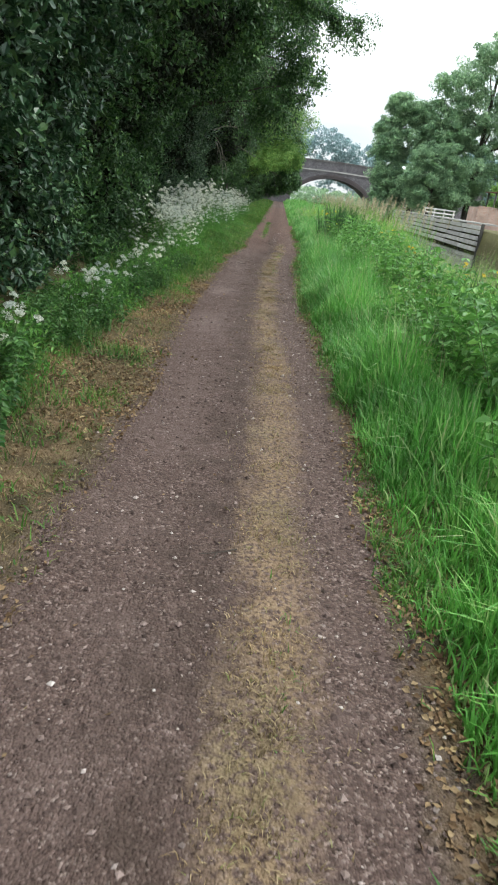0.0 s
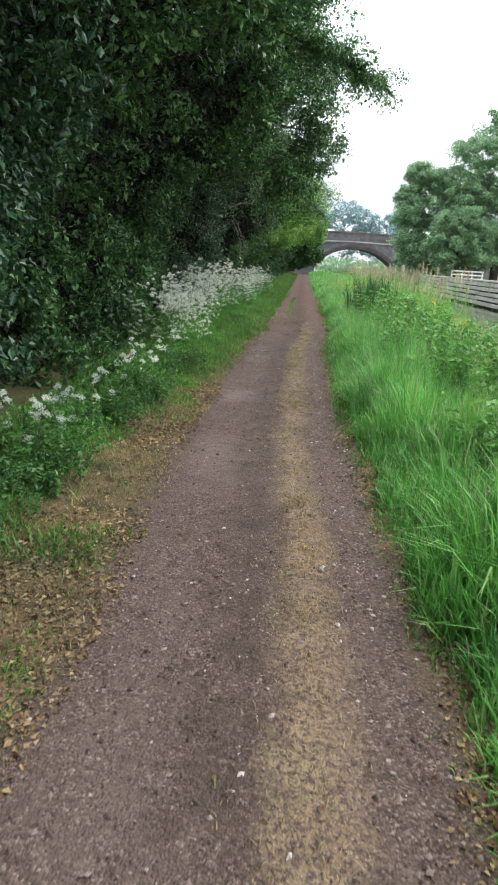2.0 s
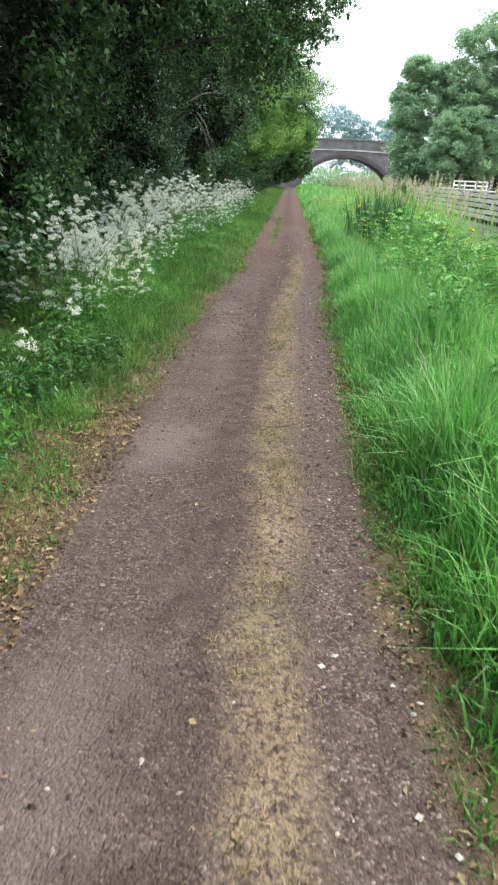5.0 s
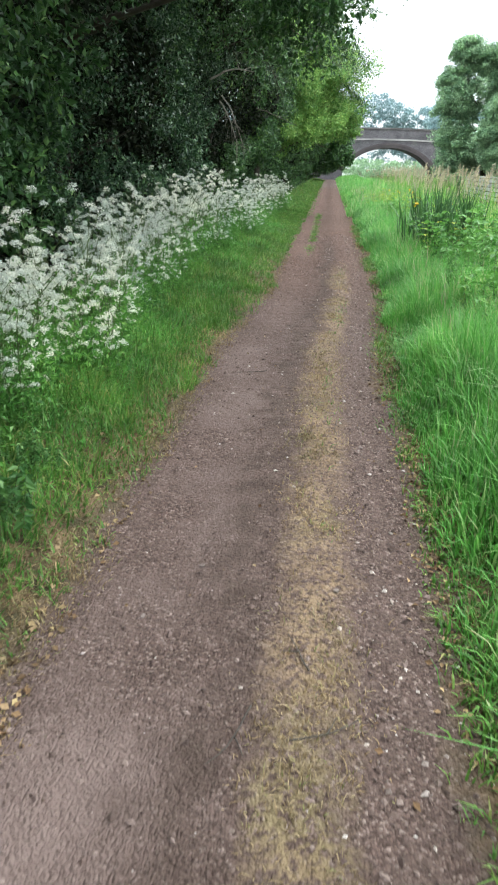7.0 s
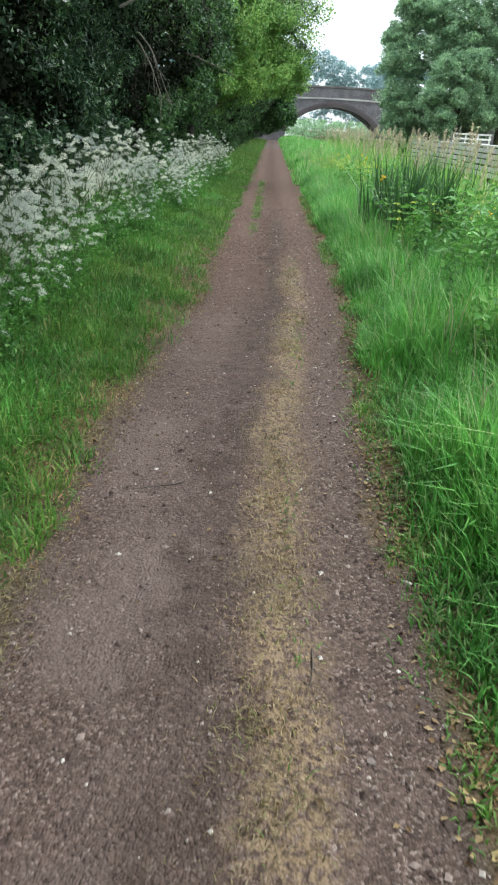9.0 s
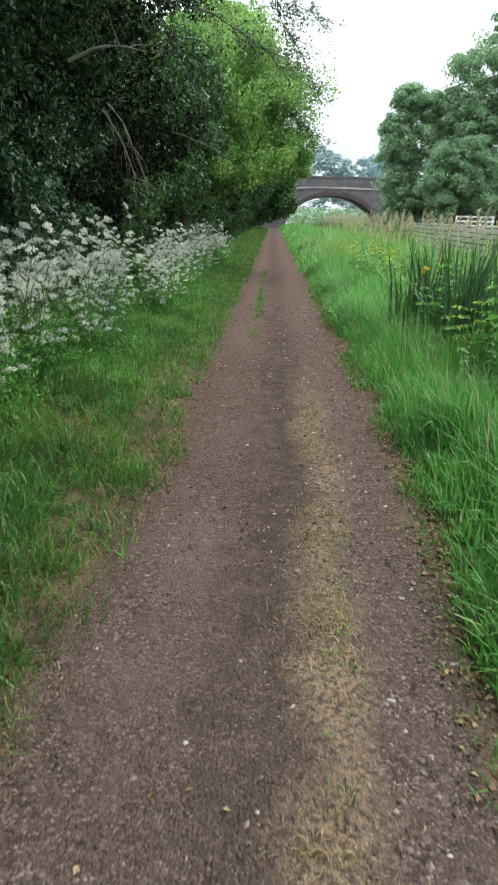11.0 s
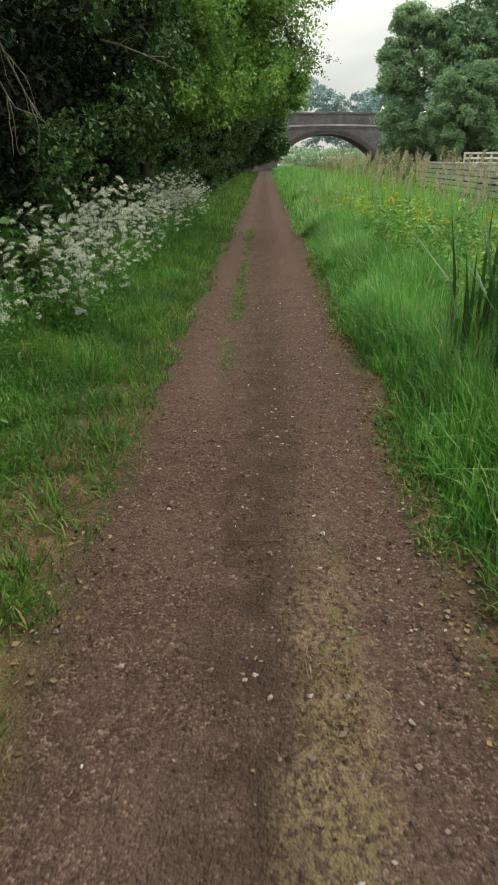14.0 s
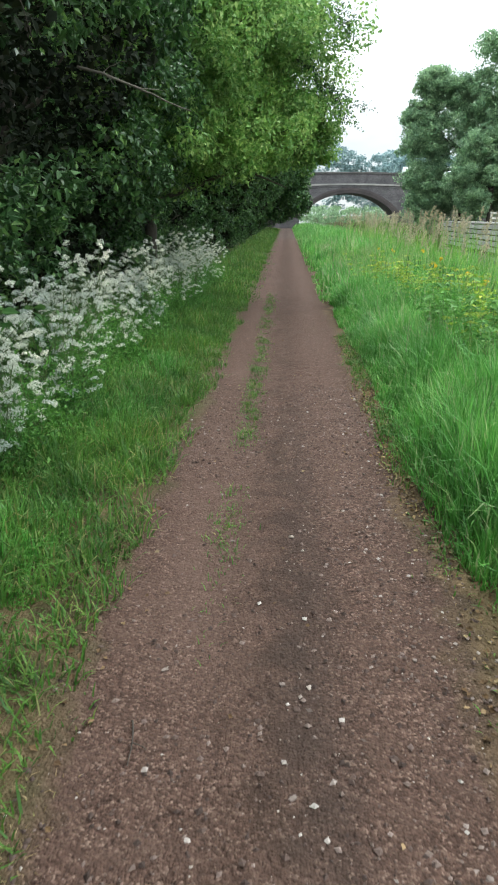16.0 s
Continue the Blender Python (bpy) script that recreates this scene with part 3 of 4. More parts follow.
grass("lush_left_grass", 30000, (-1.9, -1.1), (10.5, 34), lambda x, y: (0.13 + 0.1 * wave(x, y, 26, 1.8)) * np.clip((-x - 0.95) / 0.35, 0, 1), 0.0085, GRASS, "longer lush green grass below the cow parsley", 27, 0.8, 0.07, thin=left_cover, stiff=0.3, vigour=(0.5, 1.4))
grass("far_left_turf", 26000, (-2.4, -0.76), (34, 105), lambda x, y: left_tall(x, y) + 0.05, 0.018, TURF, "green verge beside the distant path", 36, 0.5, 0.15, near_power=1.5)


def strip_cover(x, y):
    late = np.clip((y - 15) / 4, 0, 1)
    mid = np.exp(-((x - 0.24 - 0.03 * late - 0.04 * wave(x * 0, y, 41, 1.6)) / (0.14 - 0.045 * late)) ** 2)
    return mid * np.clip((21.6 - y) / 1.5, 0, 1) * np.clip(0.55 + 0.8 * wave(x, y, 42, 4.5), 0.06, 1)


grass("dry_strip_grass", 130000, (-0.15, 0.6), (1.0, 22), lambda x, y: 0.03 + 0 * x, 0.0045, DRYTURF, "dry yellowish grass and moss along the path middle", 43, 0.9, 0.03, thin=strip_cover)


def green_strip(x, y):
    a = 1.3 * np.exp(-((x + 0.32) / 0.08) ** 2) * np.clip((y - 22.5) / 1.5, 0, 1) * np.clip((36 - y) / 3, 0, 1)
    b = 0.5 * np.exp(-((x - 0.3) / 0.05) ** 2) * np.clip(wave(x, y, 44, 2.2) - 0.2, 0, 1) * (y < 21.5)
    return np.clip(a * np.clip(0.75 + 0.8 * wave(x, y, 45, 2.6), 0, 1) + b, 0, 1)


grass("green_strip_grass", 120000, (-0.55, 0.5), (1.0, 36), lambda x, y: 0.045 + 0 * x, 0.005, TURF, "sparse green grass tufts between the wheel tracks", 46, 0.8, 0.03, thin=green_strip)
grass("dry_verge_grass", 140000, (-1.7, -0.7), (0.6, 22), lambda x, y: 0.035 + 0 * x, 0.005, DRYTURF, "dry flattened grass on the path edge", 47, 1.0, 0.05, thin=lambda x, y: np.clip(0.6 + 0.7 * wave(x, y, 48, 2.2), 0.05, 1) * np.clip((24 - y) / 5, 0.2, 1))


# ---- trees and hedge ----
def clump_leaves(centres, radii, per, size, gen, flat=0.8, toward=None, shell=0.55):
    """Leaves over lumps: more of them near each lump's skin."""
    n = len(centres) * per
    c = np.repeat(centres, per, 0)
    r = np.repeat(radii, per)
    d = gen.normal(0, 1, (n, 3))
    if toward is not None:
        d = d + toward * 0.7
    d /= np.linalg.norm(d, axis=1)[:, None]
    k = r * (shell + (1 - shell) * gen.uniform(0, 1, n)) * gen.uniform(0.85, 1.2, n)
    p = c + d * k[:, None] * np.array([1, 1, flat])
    return leaves_arrays(p, d, np.full(n, size), gen)


def trunk_part(parent, base, top, r0, r1, gen, bend=0.06, mat=None, name="trunk", sides=9):
    d = np.array(top, float) - np.array(base, float)
    p = wander(base, d, np.linalg.norm(d), 8, bend, 0, gen)
    v, q = tube_arrays(p, np.linspace(r0, r1, len(p)), sides)
    part_mesh(name, mesh_of(name, v, quads=q, mat=mat or BARK, smooth=True), parent)
    return p


def hedge_face(z, y, stops):
    """How far the foliage reaches towards the path at a height."""
    return np.interp(z, [s[0] for s in stops], [s[1] for s in stops]) + 0.34 * wave(y, z, 61, 1.3) + 0.16 * wave(y, z, 62, 3.0)


def hedge(name, y0, y1, stops, per_m2, per, size, mat, label, category, seed, trunks=3, low=0.1, gap=0.0):
    """A stretch of tall hedge: trunks, boughs and a leafy mass with lumps and dark gaps."""
    g = np.random.default_rng(seed)
    root = new(name)
    root.matrix_world = pose(stops[0][1] - 1.2, (y0 + y1) / 2, 0)
    off = np.array([stops[0][1] - 1.2, (y0 + y1) / 2, 0.0])
    top = stops[-1][0]
    n = int((y1 - y0) * top * per_m2)
    y = g.uniform(y0, y1, n)
    z = low + (top - low) * g.uniform(0, 1, n)
    keep = wave(y, z, seed + 5, 1.4) > gap - 0.75
    y, z = y[keep], z[keep]
    r = g.uniform(0.15, 0.36, len(y))
    x = hedge_face(z, y, stops) - r - np.abs(g.normal(0, 0.28, len(y)))
    v, t = clump_leaves(np.stack([x, y, z], 1) - off, r, per, size, g, toward=np.array([0.8, 0, 0.25]))
    part_mesh("crown", mesh_of("crown", v, tris=t, mat=mat), root)
    # fill behind the outer lumps, its dark colour painting the shade inside
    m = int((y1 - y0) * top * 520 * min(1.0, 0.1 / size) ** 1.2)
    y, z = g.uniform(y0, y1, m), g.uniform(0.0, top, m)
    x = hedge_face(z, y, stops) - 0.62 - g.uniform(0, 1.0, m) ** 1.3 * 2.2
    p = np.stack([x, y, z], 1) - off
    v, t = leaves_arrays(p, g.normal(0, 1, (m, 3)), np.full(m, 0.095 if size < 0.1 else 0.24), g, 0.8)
    part_mesh("inner_foliage", mesh_of("inner_foliage", v, tris=t, mat=INNERSHADE), root, "dense inner foliage with shade painted dark")
    for k in range(trunks):
        ty = y0 + (y1 - y0) * (k + 0.5) / trunks + g.uniform(-0.3, 0.3) - off[1]
        bx = -g.uniform(-0.1, 0.5)
        p = trunk_part(root, (bx, ty, -0.1), (bx + 0.3, ty + g.uniform(-0.6, 0.6), top * 0.8), g.uniform(0.07, 0.13), 0.03, g)
        for q in range(3):
            s = p[2 + q * 2]
            trunk_part(root, s, s + np.array([g.uniform(0.6, 1.3), g.uniform(-0.9, 0.9), g.uniform(0.3, 1.0)]), 0.035, 0.008, g, 0.16, name="bough", sides=6)
    return tagged(root, label, category)


IVYFACE = [(0, -2.15), (1, -2.05), (2, -1.75), (3, -1.3), (4, -0.75), (5, -0.3), (6, -0.25), (7.2, -0.9), (8, -2.2)]
DARKFACE = [(0, -2.6), (1, -2.5), (2, -2.45), (2.7, -1.95), (3.3, -1.1), (4, -0.5), (5, -0.1), (6, 0.1), (7, -0.3), (8, -1.6)]
THORNFACE = [(0, -2.6), (1, -2.5), (2, -2.3), (3, -2.0), (4, -1.6), (5, -1.0), (6, -0.7), (7, -1.0), (7.6, -2)]
SHADEFACE = [(0, -2.35), (1, -2.25), (2, -1.75), (3, -1.1), (3.9, -1.15), (4.6, -1.9)]
LOWFACE = [(0, -2.3), (1, -2.2), (2, -2.0), (2.9, -2.4)]
BACKFACE = [(0, -5.2), (3, -4.8), (6, -4.4), (9, -5.0), (10, -6)]
FARFACE = [(0, -2.3), (1, -2.2), (2, -1.8), (3, -0.9), (4, -0.3), (5, 0.0), (6.5, 0.0), (8, -1.2)]
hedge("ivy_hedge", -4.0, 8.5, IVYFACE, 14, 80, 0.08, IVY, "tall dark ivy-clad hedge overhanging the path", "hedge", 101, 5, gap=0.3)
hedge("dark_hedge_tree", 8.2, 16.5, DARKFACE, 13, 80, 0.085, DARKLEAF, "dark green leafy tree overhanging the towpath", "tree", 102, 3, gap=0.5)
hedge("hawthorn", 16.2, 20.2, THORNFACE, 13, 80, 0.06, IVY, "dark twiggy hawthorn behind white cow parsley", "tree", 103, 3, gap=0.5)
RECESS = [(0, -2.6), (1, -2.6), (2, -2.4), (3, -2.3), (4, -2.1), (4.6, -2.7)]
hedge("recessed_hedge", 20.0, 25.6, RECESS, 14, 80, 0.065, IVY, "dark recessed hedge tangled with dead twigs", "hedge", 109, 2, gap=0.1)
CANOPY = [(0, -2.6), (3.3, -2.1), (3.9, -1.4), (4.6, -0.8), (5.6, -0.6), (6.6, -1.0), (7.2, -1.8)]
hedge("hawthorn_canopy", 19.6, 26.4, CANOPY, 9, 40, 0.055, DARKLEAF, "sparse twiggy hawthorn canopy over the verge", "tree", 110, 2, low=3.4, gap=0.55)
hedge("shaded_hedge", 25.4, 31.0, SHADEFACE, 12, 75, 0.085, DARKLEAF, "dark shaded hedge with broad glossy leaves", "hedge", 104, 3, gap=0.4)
hedge("low_hedge", 30.5, 38.0, LOWFACE, 7, 70, 0.09, DARKLEAF, "low dark hedge beneath the young tree", "hedge", 108, 2)
hedge("distant_hedge", 37.5, 62.0, FARFACE, 2.5, 60, 0.13, DARKLEAF, "green hedge lining the distant towpath", "hedge", 105, 5)
hedge("distant_hedge", 61.0, 108.0, FARFACE, 1.2, 60, 0.2, DARKLEAF, "dark green hedge near the brick bridge", "hedge", 106, 6)

# added back row, blocks sky and light that would pass through the hedge
hedge("background_trees", -8.0, 44.0, BACKFACE, 1.6, 70, 0.22, DARKLEAF, "dark belt of trees added behind the hedge to close gaps", "tree", 107, 9)


def tree(name, at, height, lobes, per, size, mat, label, seed, trunk_r=0.2, lump=(0.35, 0.8), lumps=26, lean=(0, 0)):
    """A tapered trunk with limbs out to each lobe of the crown, and lumps of leaves round every limb's end."""
    g = np.random.default_rng(seed)
    root = new(name)
    root.matrix_world = pose(*at)
    p = trunk_part(root, (0, 0, -0.2), (lean[0], lean[1], height * 0.75), trunk_r, trunk_r * 0.25, g, 0.04, sides=10)
    cs, rs = [], []
    for lx, ly, lz, lr in lobes:
        s = p[min(7, 2 + int(5 * lz / height))]
        e = np.array([lx, ly, lz]) * 0.92
        trunk_part(root, s, e, trunk_r * 0.38, trunk_r * 0.08, g, 0.08, name="limb", sides=7)
        d = g.normal(0, 1, (lumps, 3))
        d /= np.linalg.norm(d, axis=1)[:, None]
        cs.append(np.array([lx, ly, lz]) + d * lr * g.uniform(0.35, 1.0, (lumps, 1)) * np.array([1, 1, 0.85]))
        rs.append(g.uniform(*lump, lumps) * min(1.0, lr / 1.2))
    v, t = clump_leaves(np.concatenate(cs), np.concatenate(rs), per, size, g, 0.75)
    part_mesh("crown", mesh_of("crown", v, tris=t, mat=mat), root)
    return tagged(root, label, "tree")


# young green tree leaning over the path
tree("young_green_tree", (-2.6, 33, 0), 7.2, [(1.4, -1.2, 5.0, 1.2), (1.5, -0.6, 5.4, 1.3), (1.9, 0.6, 4.4, 1.4), (2.2, 0.2, 3.5, 1.0), (1.2, -2.4, 4.2, 1.3), (0.7, -2.7, 2.9, 1.1), (1.6, -1.6, 4.8, 1.4), (0.2, -1.4, 4.4, 1.6), (0.4, 1.5, 4.9, 1.4), (1.0, 2.5, 4.5, 1.6), (0.9, -2.2, 4.6, 1.0), (0.2, -1.0, 4.9, 1.1), (1.0, 0.6, 5.4, 0.9), (2.9, 0.3, 4.2, 1.1), (2.4, 0.2, 4.9, 1.0), (2.9, 0.6, 3.2, 0.8), (-0.2, -1.0, 4.6, 1.5), (0.8, 0.4, 4.6, 1.2), (1.2, 0.4, 5.5, 0.8), (1.4, -2.0, 3.4, 0.9), (0.4, -2.2, 3.6, 1.0), (2.3, -0.6, 2.9, 0.8), (1.3, -1.4, 2.8, 0.9), (2.8, 0.9, 2.8, 0.7), (1.8, 0.6, 3.0, 1.0), (0.6, -1.2, 2.6, 1.0)], 190, 0.075, BRIGHTLEAF, "bright yellow-green young tree leaning over the towpath", 201, 0.14, lump=(0.3, 0.6))
# lobe of the dark tree over the path
tree("overhanging_tree", (-4.4, 17.5, 0), 7.5, [(3.7, -0.6, 5.2, 1.2), (4.3, 0.2, 4.9, 0.9), (4.5, 0.6, 4.0, 0.8), (3.9, 0.0, 3.2, 0.8), (4.4, 0.8, 5.8, 0.9), (3.3, 0.8, 6.2, 1.4), (2.8, -1.2, 5.0, 1.2), (4.1, -1.8, 6.0, 1.2)], 120, 0.07, DARKLEAF, "dark leafy tree reaching over the towpath", 202, 0.16, lump=(0.28, 0.55), lumps=34)
# twiggy hawthorn crown above the verge, thin enough to show the sky
tree("hawthorn_tree", (-3.5, 23.5, 0), 7.0, [(2.4, -1.0, 4.4, 0.8), (2.8, -0.7, 4.6, 0.7), (3.2, -0.3, 4.5, 0.6), (2.0, -0.5, 4.6, 0.9), (3.2, 0.1, 5.2, 0.8), (3.6, 0.1, 4.9, 0.5), (2.5, 0.0, 5.4, 1.0), (1.8, -1.5, 4.2, 0.7)], 46, 0.05, DARKLEAF, "twiggy hawthorn crown with small sparse leaves", 211, 0.08, lump=(0.18, 0.42), lumps=34)
# end of the path: dark trees before the bridge
tree("bridge_end_tree", (-3.4, 96, 0), 9, [(2.4, 0, 2.2, 2.2), (4.3, -1, 3.0, 1.4), (2.6, -2, 5.5, 2.4), (0, 0, 4.0, 3.0), (4.2, 0, 5.2, 1.8), (0.5, 0, 7.5, 2.6)], 150, 0.3, DARKLEAF, "dark tree closing the end of the towpath", 203, 0.25, lump=(0.6, 1.1))
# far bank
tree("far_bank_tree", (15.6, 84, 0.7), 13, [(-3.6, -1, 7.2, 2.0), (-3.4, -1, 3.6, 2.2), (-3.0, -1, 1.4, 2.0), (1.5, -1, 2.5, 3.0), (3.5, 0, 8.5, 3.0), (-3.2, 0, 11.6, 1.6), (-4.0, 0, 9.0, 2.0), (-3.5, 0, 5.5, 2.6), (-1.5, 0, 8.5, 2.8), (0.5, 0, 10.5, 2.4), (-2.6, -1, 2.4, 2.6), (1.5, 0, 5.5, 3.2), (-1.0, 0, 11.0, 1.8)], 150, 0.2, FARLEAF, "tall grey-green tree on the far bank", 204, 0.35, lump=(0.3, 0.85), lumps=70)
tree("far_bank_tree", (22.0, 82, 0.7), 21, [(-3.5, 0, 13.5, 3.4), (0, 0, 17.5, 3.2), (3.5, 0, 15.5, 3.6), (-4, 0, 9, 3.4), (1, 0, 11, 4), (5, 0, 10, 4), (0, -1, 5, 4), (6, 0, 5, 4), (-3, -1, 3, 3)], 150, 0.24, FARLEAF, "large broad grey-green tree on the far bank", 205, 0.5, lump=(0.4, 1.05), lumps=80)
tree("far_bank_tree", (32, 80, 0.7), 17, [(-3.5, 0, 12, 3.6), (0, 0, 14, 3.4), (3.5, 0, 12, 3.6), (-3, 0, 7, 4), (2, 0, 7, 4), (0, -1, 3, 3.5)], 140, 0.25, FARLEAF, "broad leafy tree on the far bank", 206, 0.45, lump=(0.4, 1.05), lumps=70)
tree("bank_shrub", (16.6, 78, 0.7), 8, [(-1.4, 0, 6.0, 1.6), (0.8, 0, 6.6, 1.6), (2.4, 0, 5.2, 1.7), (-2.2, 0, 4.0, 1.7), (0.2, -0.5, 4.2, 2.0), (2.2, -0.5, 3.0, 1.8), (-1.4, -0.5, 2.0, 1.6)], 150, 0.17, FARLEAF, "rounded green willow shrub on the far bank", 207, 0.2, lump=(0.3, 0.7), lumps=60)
tree("bank_shrub", (20.4, 66, 0.7), 5, [(0, 0, 3.4, 0.9), (0.5, 0, 2.4, 1.0), (-0.5, 0, 1.5, 0.9), (0.9, 0, 1.3, 0.9)], 80, 0.16, BRIGHTLEAF, "light green shrub above the landing stage", 208, 0.1, lump=(0.3, 0.6))


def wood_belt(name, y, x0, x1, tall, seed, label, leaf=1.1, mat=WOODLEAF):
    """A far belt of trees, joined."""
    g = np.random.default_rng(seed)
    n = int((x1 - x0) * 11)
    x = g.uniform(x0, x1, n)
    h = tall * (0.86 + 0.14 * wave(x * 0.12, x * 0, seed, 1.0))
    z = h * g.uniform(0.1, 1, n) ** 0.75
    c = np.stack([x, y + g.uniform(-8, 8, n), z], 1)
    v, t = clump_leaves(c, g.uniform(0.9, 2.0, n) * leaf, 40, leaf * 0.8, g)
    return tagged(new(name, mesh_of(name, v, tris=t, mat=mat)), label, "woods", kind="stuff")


wood_belt("distant_woods", 300, -110, 160, 29, 301, "belt of distant trees tinted blue-green for haze")
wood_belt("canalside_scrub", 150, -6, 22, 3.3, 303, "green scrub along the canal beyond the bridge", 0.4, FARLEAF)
wood_belt("distant_woods", 245, 30, 140, 21, 302, "belt of distant trees with haze tinted into the green")


def bare_branch(at, heading, length, r, seed, twigs, droop, label, leaf=None, leaf_n=0, mat=None):
    """A branch with forking twigs; leaf sprays where it still bears them."""
    g = np.random.default_rng(seed)
    root = new("bare_branch" if leaf is None else "hanging_branch")
    root.matrix_world = pose(*at)
    p = wander((0, 0, 0), heading, length, 9, 0.12, droop, g)
    v, q = tube_arrays(p, np.linspace(r, r * 0.3, len(p)), 7)
    part_mesh("stem", mesh_of("stem", v, quads=q, mat=mat or DEADWOOD, smooth=True), root)
    ends = []
    for k in range(twigs):
        s = p[g.integers(2, len(p))]
        d = (p[-1] - p[0]) / length + g.normal(0, 0.6, 3)
        tw = wander(s, d, length * g.uniform(0.2, 0.5), 6, 0.16, droop, g)
        v, q = tube_arrays(tw, np.linspace(r * 0.35, r * 0.1, len(tw)), 5)
        part_mesh("twig", mesh_of("twig", v, quads=q, mat=mat or DEADWOOD, smooth=True), root)
        ends.append(tw[1:])
    if leaf is not None:
        c = np.concatenate(ends)
        c = np.repeat(c, leaf_n, 0) + g.normal(0, 0.05, (len(c) * leaf_n, 3))
        v, t = leaves_arrays(c, g.normal(0, 1, c.shape), np.full(len(c), 0.045), g, droop=0.6)
        tagged(part_mesh("leaf_spray", mesh_of("leaf_spray", v, tris=t, mat=leaf), root), kind="stuff")
    return tagged(root, label, "branch")


bare_branch((-2.25, 23.4, 2.75), (0.35, 0.3, -0.35), 0.95, 0.018, 401, 9, 0.1, "bundle of bare grey dead twigs in the hedge")
bare_branch((-2.3, 23.9, 2.9), (0.5, 0.3, -0.3), 1.1, 0.016, 402, 8, 0.16, "bent bare dead branch hanging in the hedge")
bare_branch((-2.15, 21.7, 2.95), (0.9, 0.2, 0.5), 0.85, 0.02, 403, 2, 0.0, "broken pale dead branch stub in the hedge")
bare_branch((-1.9, 27.0, 2.9), (0.9, -0.1, -0.3), 1.1, 0.015, 404, 3, 0.0, "thin bare twig poking from the hedge")
for k, (a, h, ln) in enumerate([((-1.6, 21.0, 5.0), (1, 0.5, 0.0), 2.0), ((-1.1, 22.2, 4.9), (1, 0.6, -0.1), 1.8), ((-1.2, 23.2, 5.4), (1, 0.5, 0.0), 2.0), ((-1.0, 24.6, 4.9), (1, 0.5, -0.1), 1.8), ((-1.4, 25.5, 4.4), (1, 0.5, -0.1), 1.6), ((-2.0, 22.8, 4.3), (1, 0.4, -0.1), 1.7)]):
    bare_branch(a, h, ln, 0.014, 410 + k, 30, 0.13, "drooping thorny branch with small sparse leaves", IVY, 3, BARK)
for k, (a, h, ln) in enumerate([((-0.7, 11.5, 4.4), (1, 0.1, -0.1), 1.3), ((-0.3, 15.0, 5.2), (1, 0.1, -0.05), 1.5)]):
    bare_branch(a, h, ln, 0.014, 420 + k, 22, 0.06, "leafy branch spray hanging over the path", DARKLEAF, 26, BARK)
for k, (a, h, ln) in enumerate([((-0.6, 32.5, 6.2), (1, -0.1, 0.2), 1.5), ((-0.4, 33, 5.4), (1, -0.1, -0.1), 1.5), ((-0.2, 33.5, 4.4), (1, 0, -0.2), 1.5)]):
    bare_branch(a, h, ln, 0.012, 430 + k, 26, 0.08, "thin leafy twigs at the tree's edge", DARKLEAF, 9, BARK)


# ---- cow parsley ----
def umbel_mesh(seed, r):
    """A domed head of small white flower clusters on thin rays."""
    g = np.random.default_rng(seed)
    c, n = [], 20
    for a in range(n):
        ang, rad = a * 2.4 + g.normal(0, 0.15), r * math.sqrt((a + 0.5) / n) * g.uniform(0.85, 1.15)
        c.append((math.cos(ang) * rad, math.sin(ang) * rad, 0.018 + r * 0.3 * (1 - (rad / r) ** 2) + g.normal(0, 0.005)))
    c = np.repeat(np.array(c), 7, 0)
    c = c + g.normal(0, 0.006, c.shape)
    v, t = leaves_arrays(c, np.tile([0, 0, 0.8], (len(c), 1)), np.full(len(c), 0.0105), g, 0.95, 0, 0.8)
    return mesh_of("umbel", v, tris=t, mat=PETAL)


UMBELS = [umbel_mesh(490 + k, rr) for k, rr in enumerate((0.03, 0.039, 0.048))]


def cow_parsley(seed, tall, umbels):
    """Branching ribbed stems, ferny leaves and domed white umbels."""
    g = np.random.default_rng(seed)
    root = new("cow_parsley")
    main = wander((0, 0, -0.05), (g.normal(0, 0.12), g.normal(0, 0.12), 1), tall * 0.75, 6, 0.06, 0, g)
    tubes = [tube_arrays(main, np.linspace(0.006, 0.003, len(main)), 5)]
    for k in range(umbels):
        s = main[g.integers(1, len(main))]
        d = (g.normal(0, 0.55), g.normal(0, 0.55), 1)
        br = wander(s, d, tall * g.uniform(0.18, 0.45), 4, 0.08, 0, g)
        tubes.append(tube_arrays(br, np.linspace(0.003, 0.0016, len(br)), 4))
        head = part_mesh("umbel", UMBELS[int(g.integers(0, 3))], root, "white domed flower head")
        head.matrix_local = pose(*br[-1], g.normal(0, 22) + 8, g.normal(0, 22), g.uniform(0, 360))
    v, q = join_arrays(tubes)
    part_mesh("stem", mesh_of("stem", v, quads=q, mat=STEM, smooth=True), root)
    n = 420
    f = main[g.integers(0, 5, n)] + g.normal(0, 0.16, (n, 3)) * np.array([1, 1, 0.8])
    f[:, 2] = np.abs(f[:, 2])
    v, t = leaves_arrays(f, g.normal(0, 1, (n, 3)), np.full(n, 0.05), g, 0.4)
    tagged(part_mesh("fern_leaf", mesh_of("fern_leaf", v, tris=t, mat=NETTLE), root), kind="stuff")
    return tagged(root, "tall cow parsley with domed white flower heads", "wildflower", "cow parsley along the hedge")


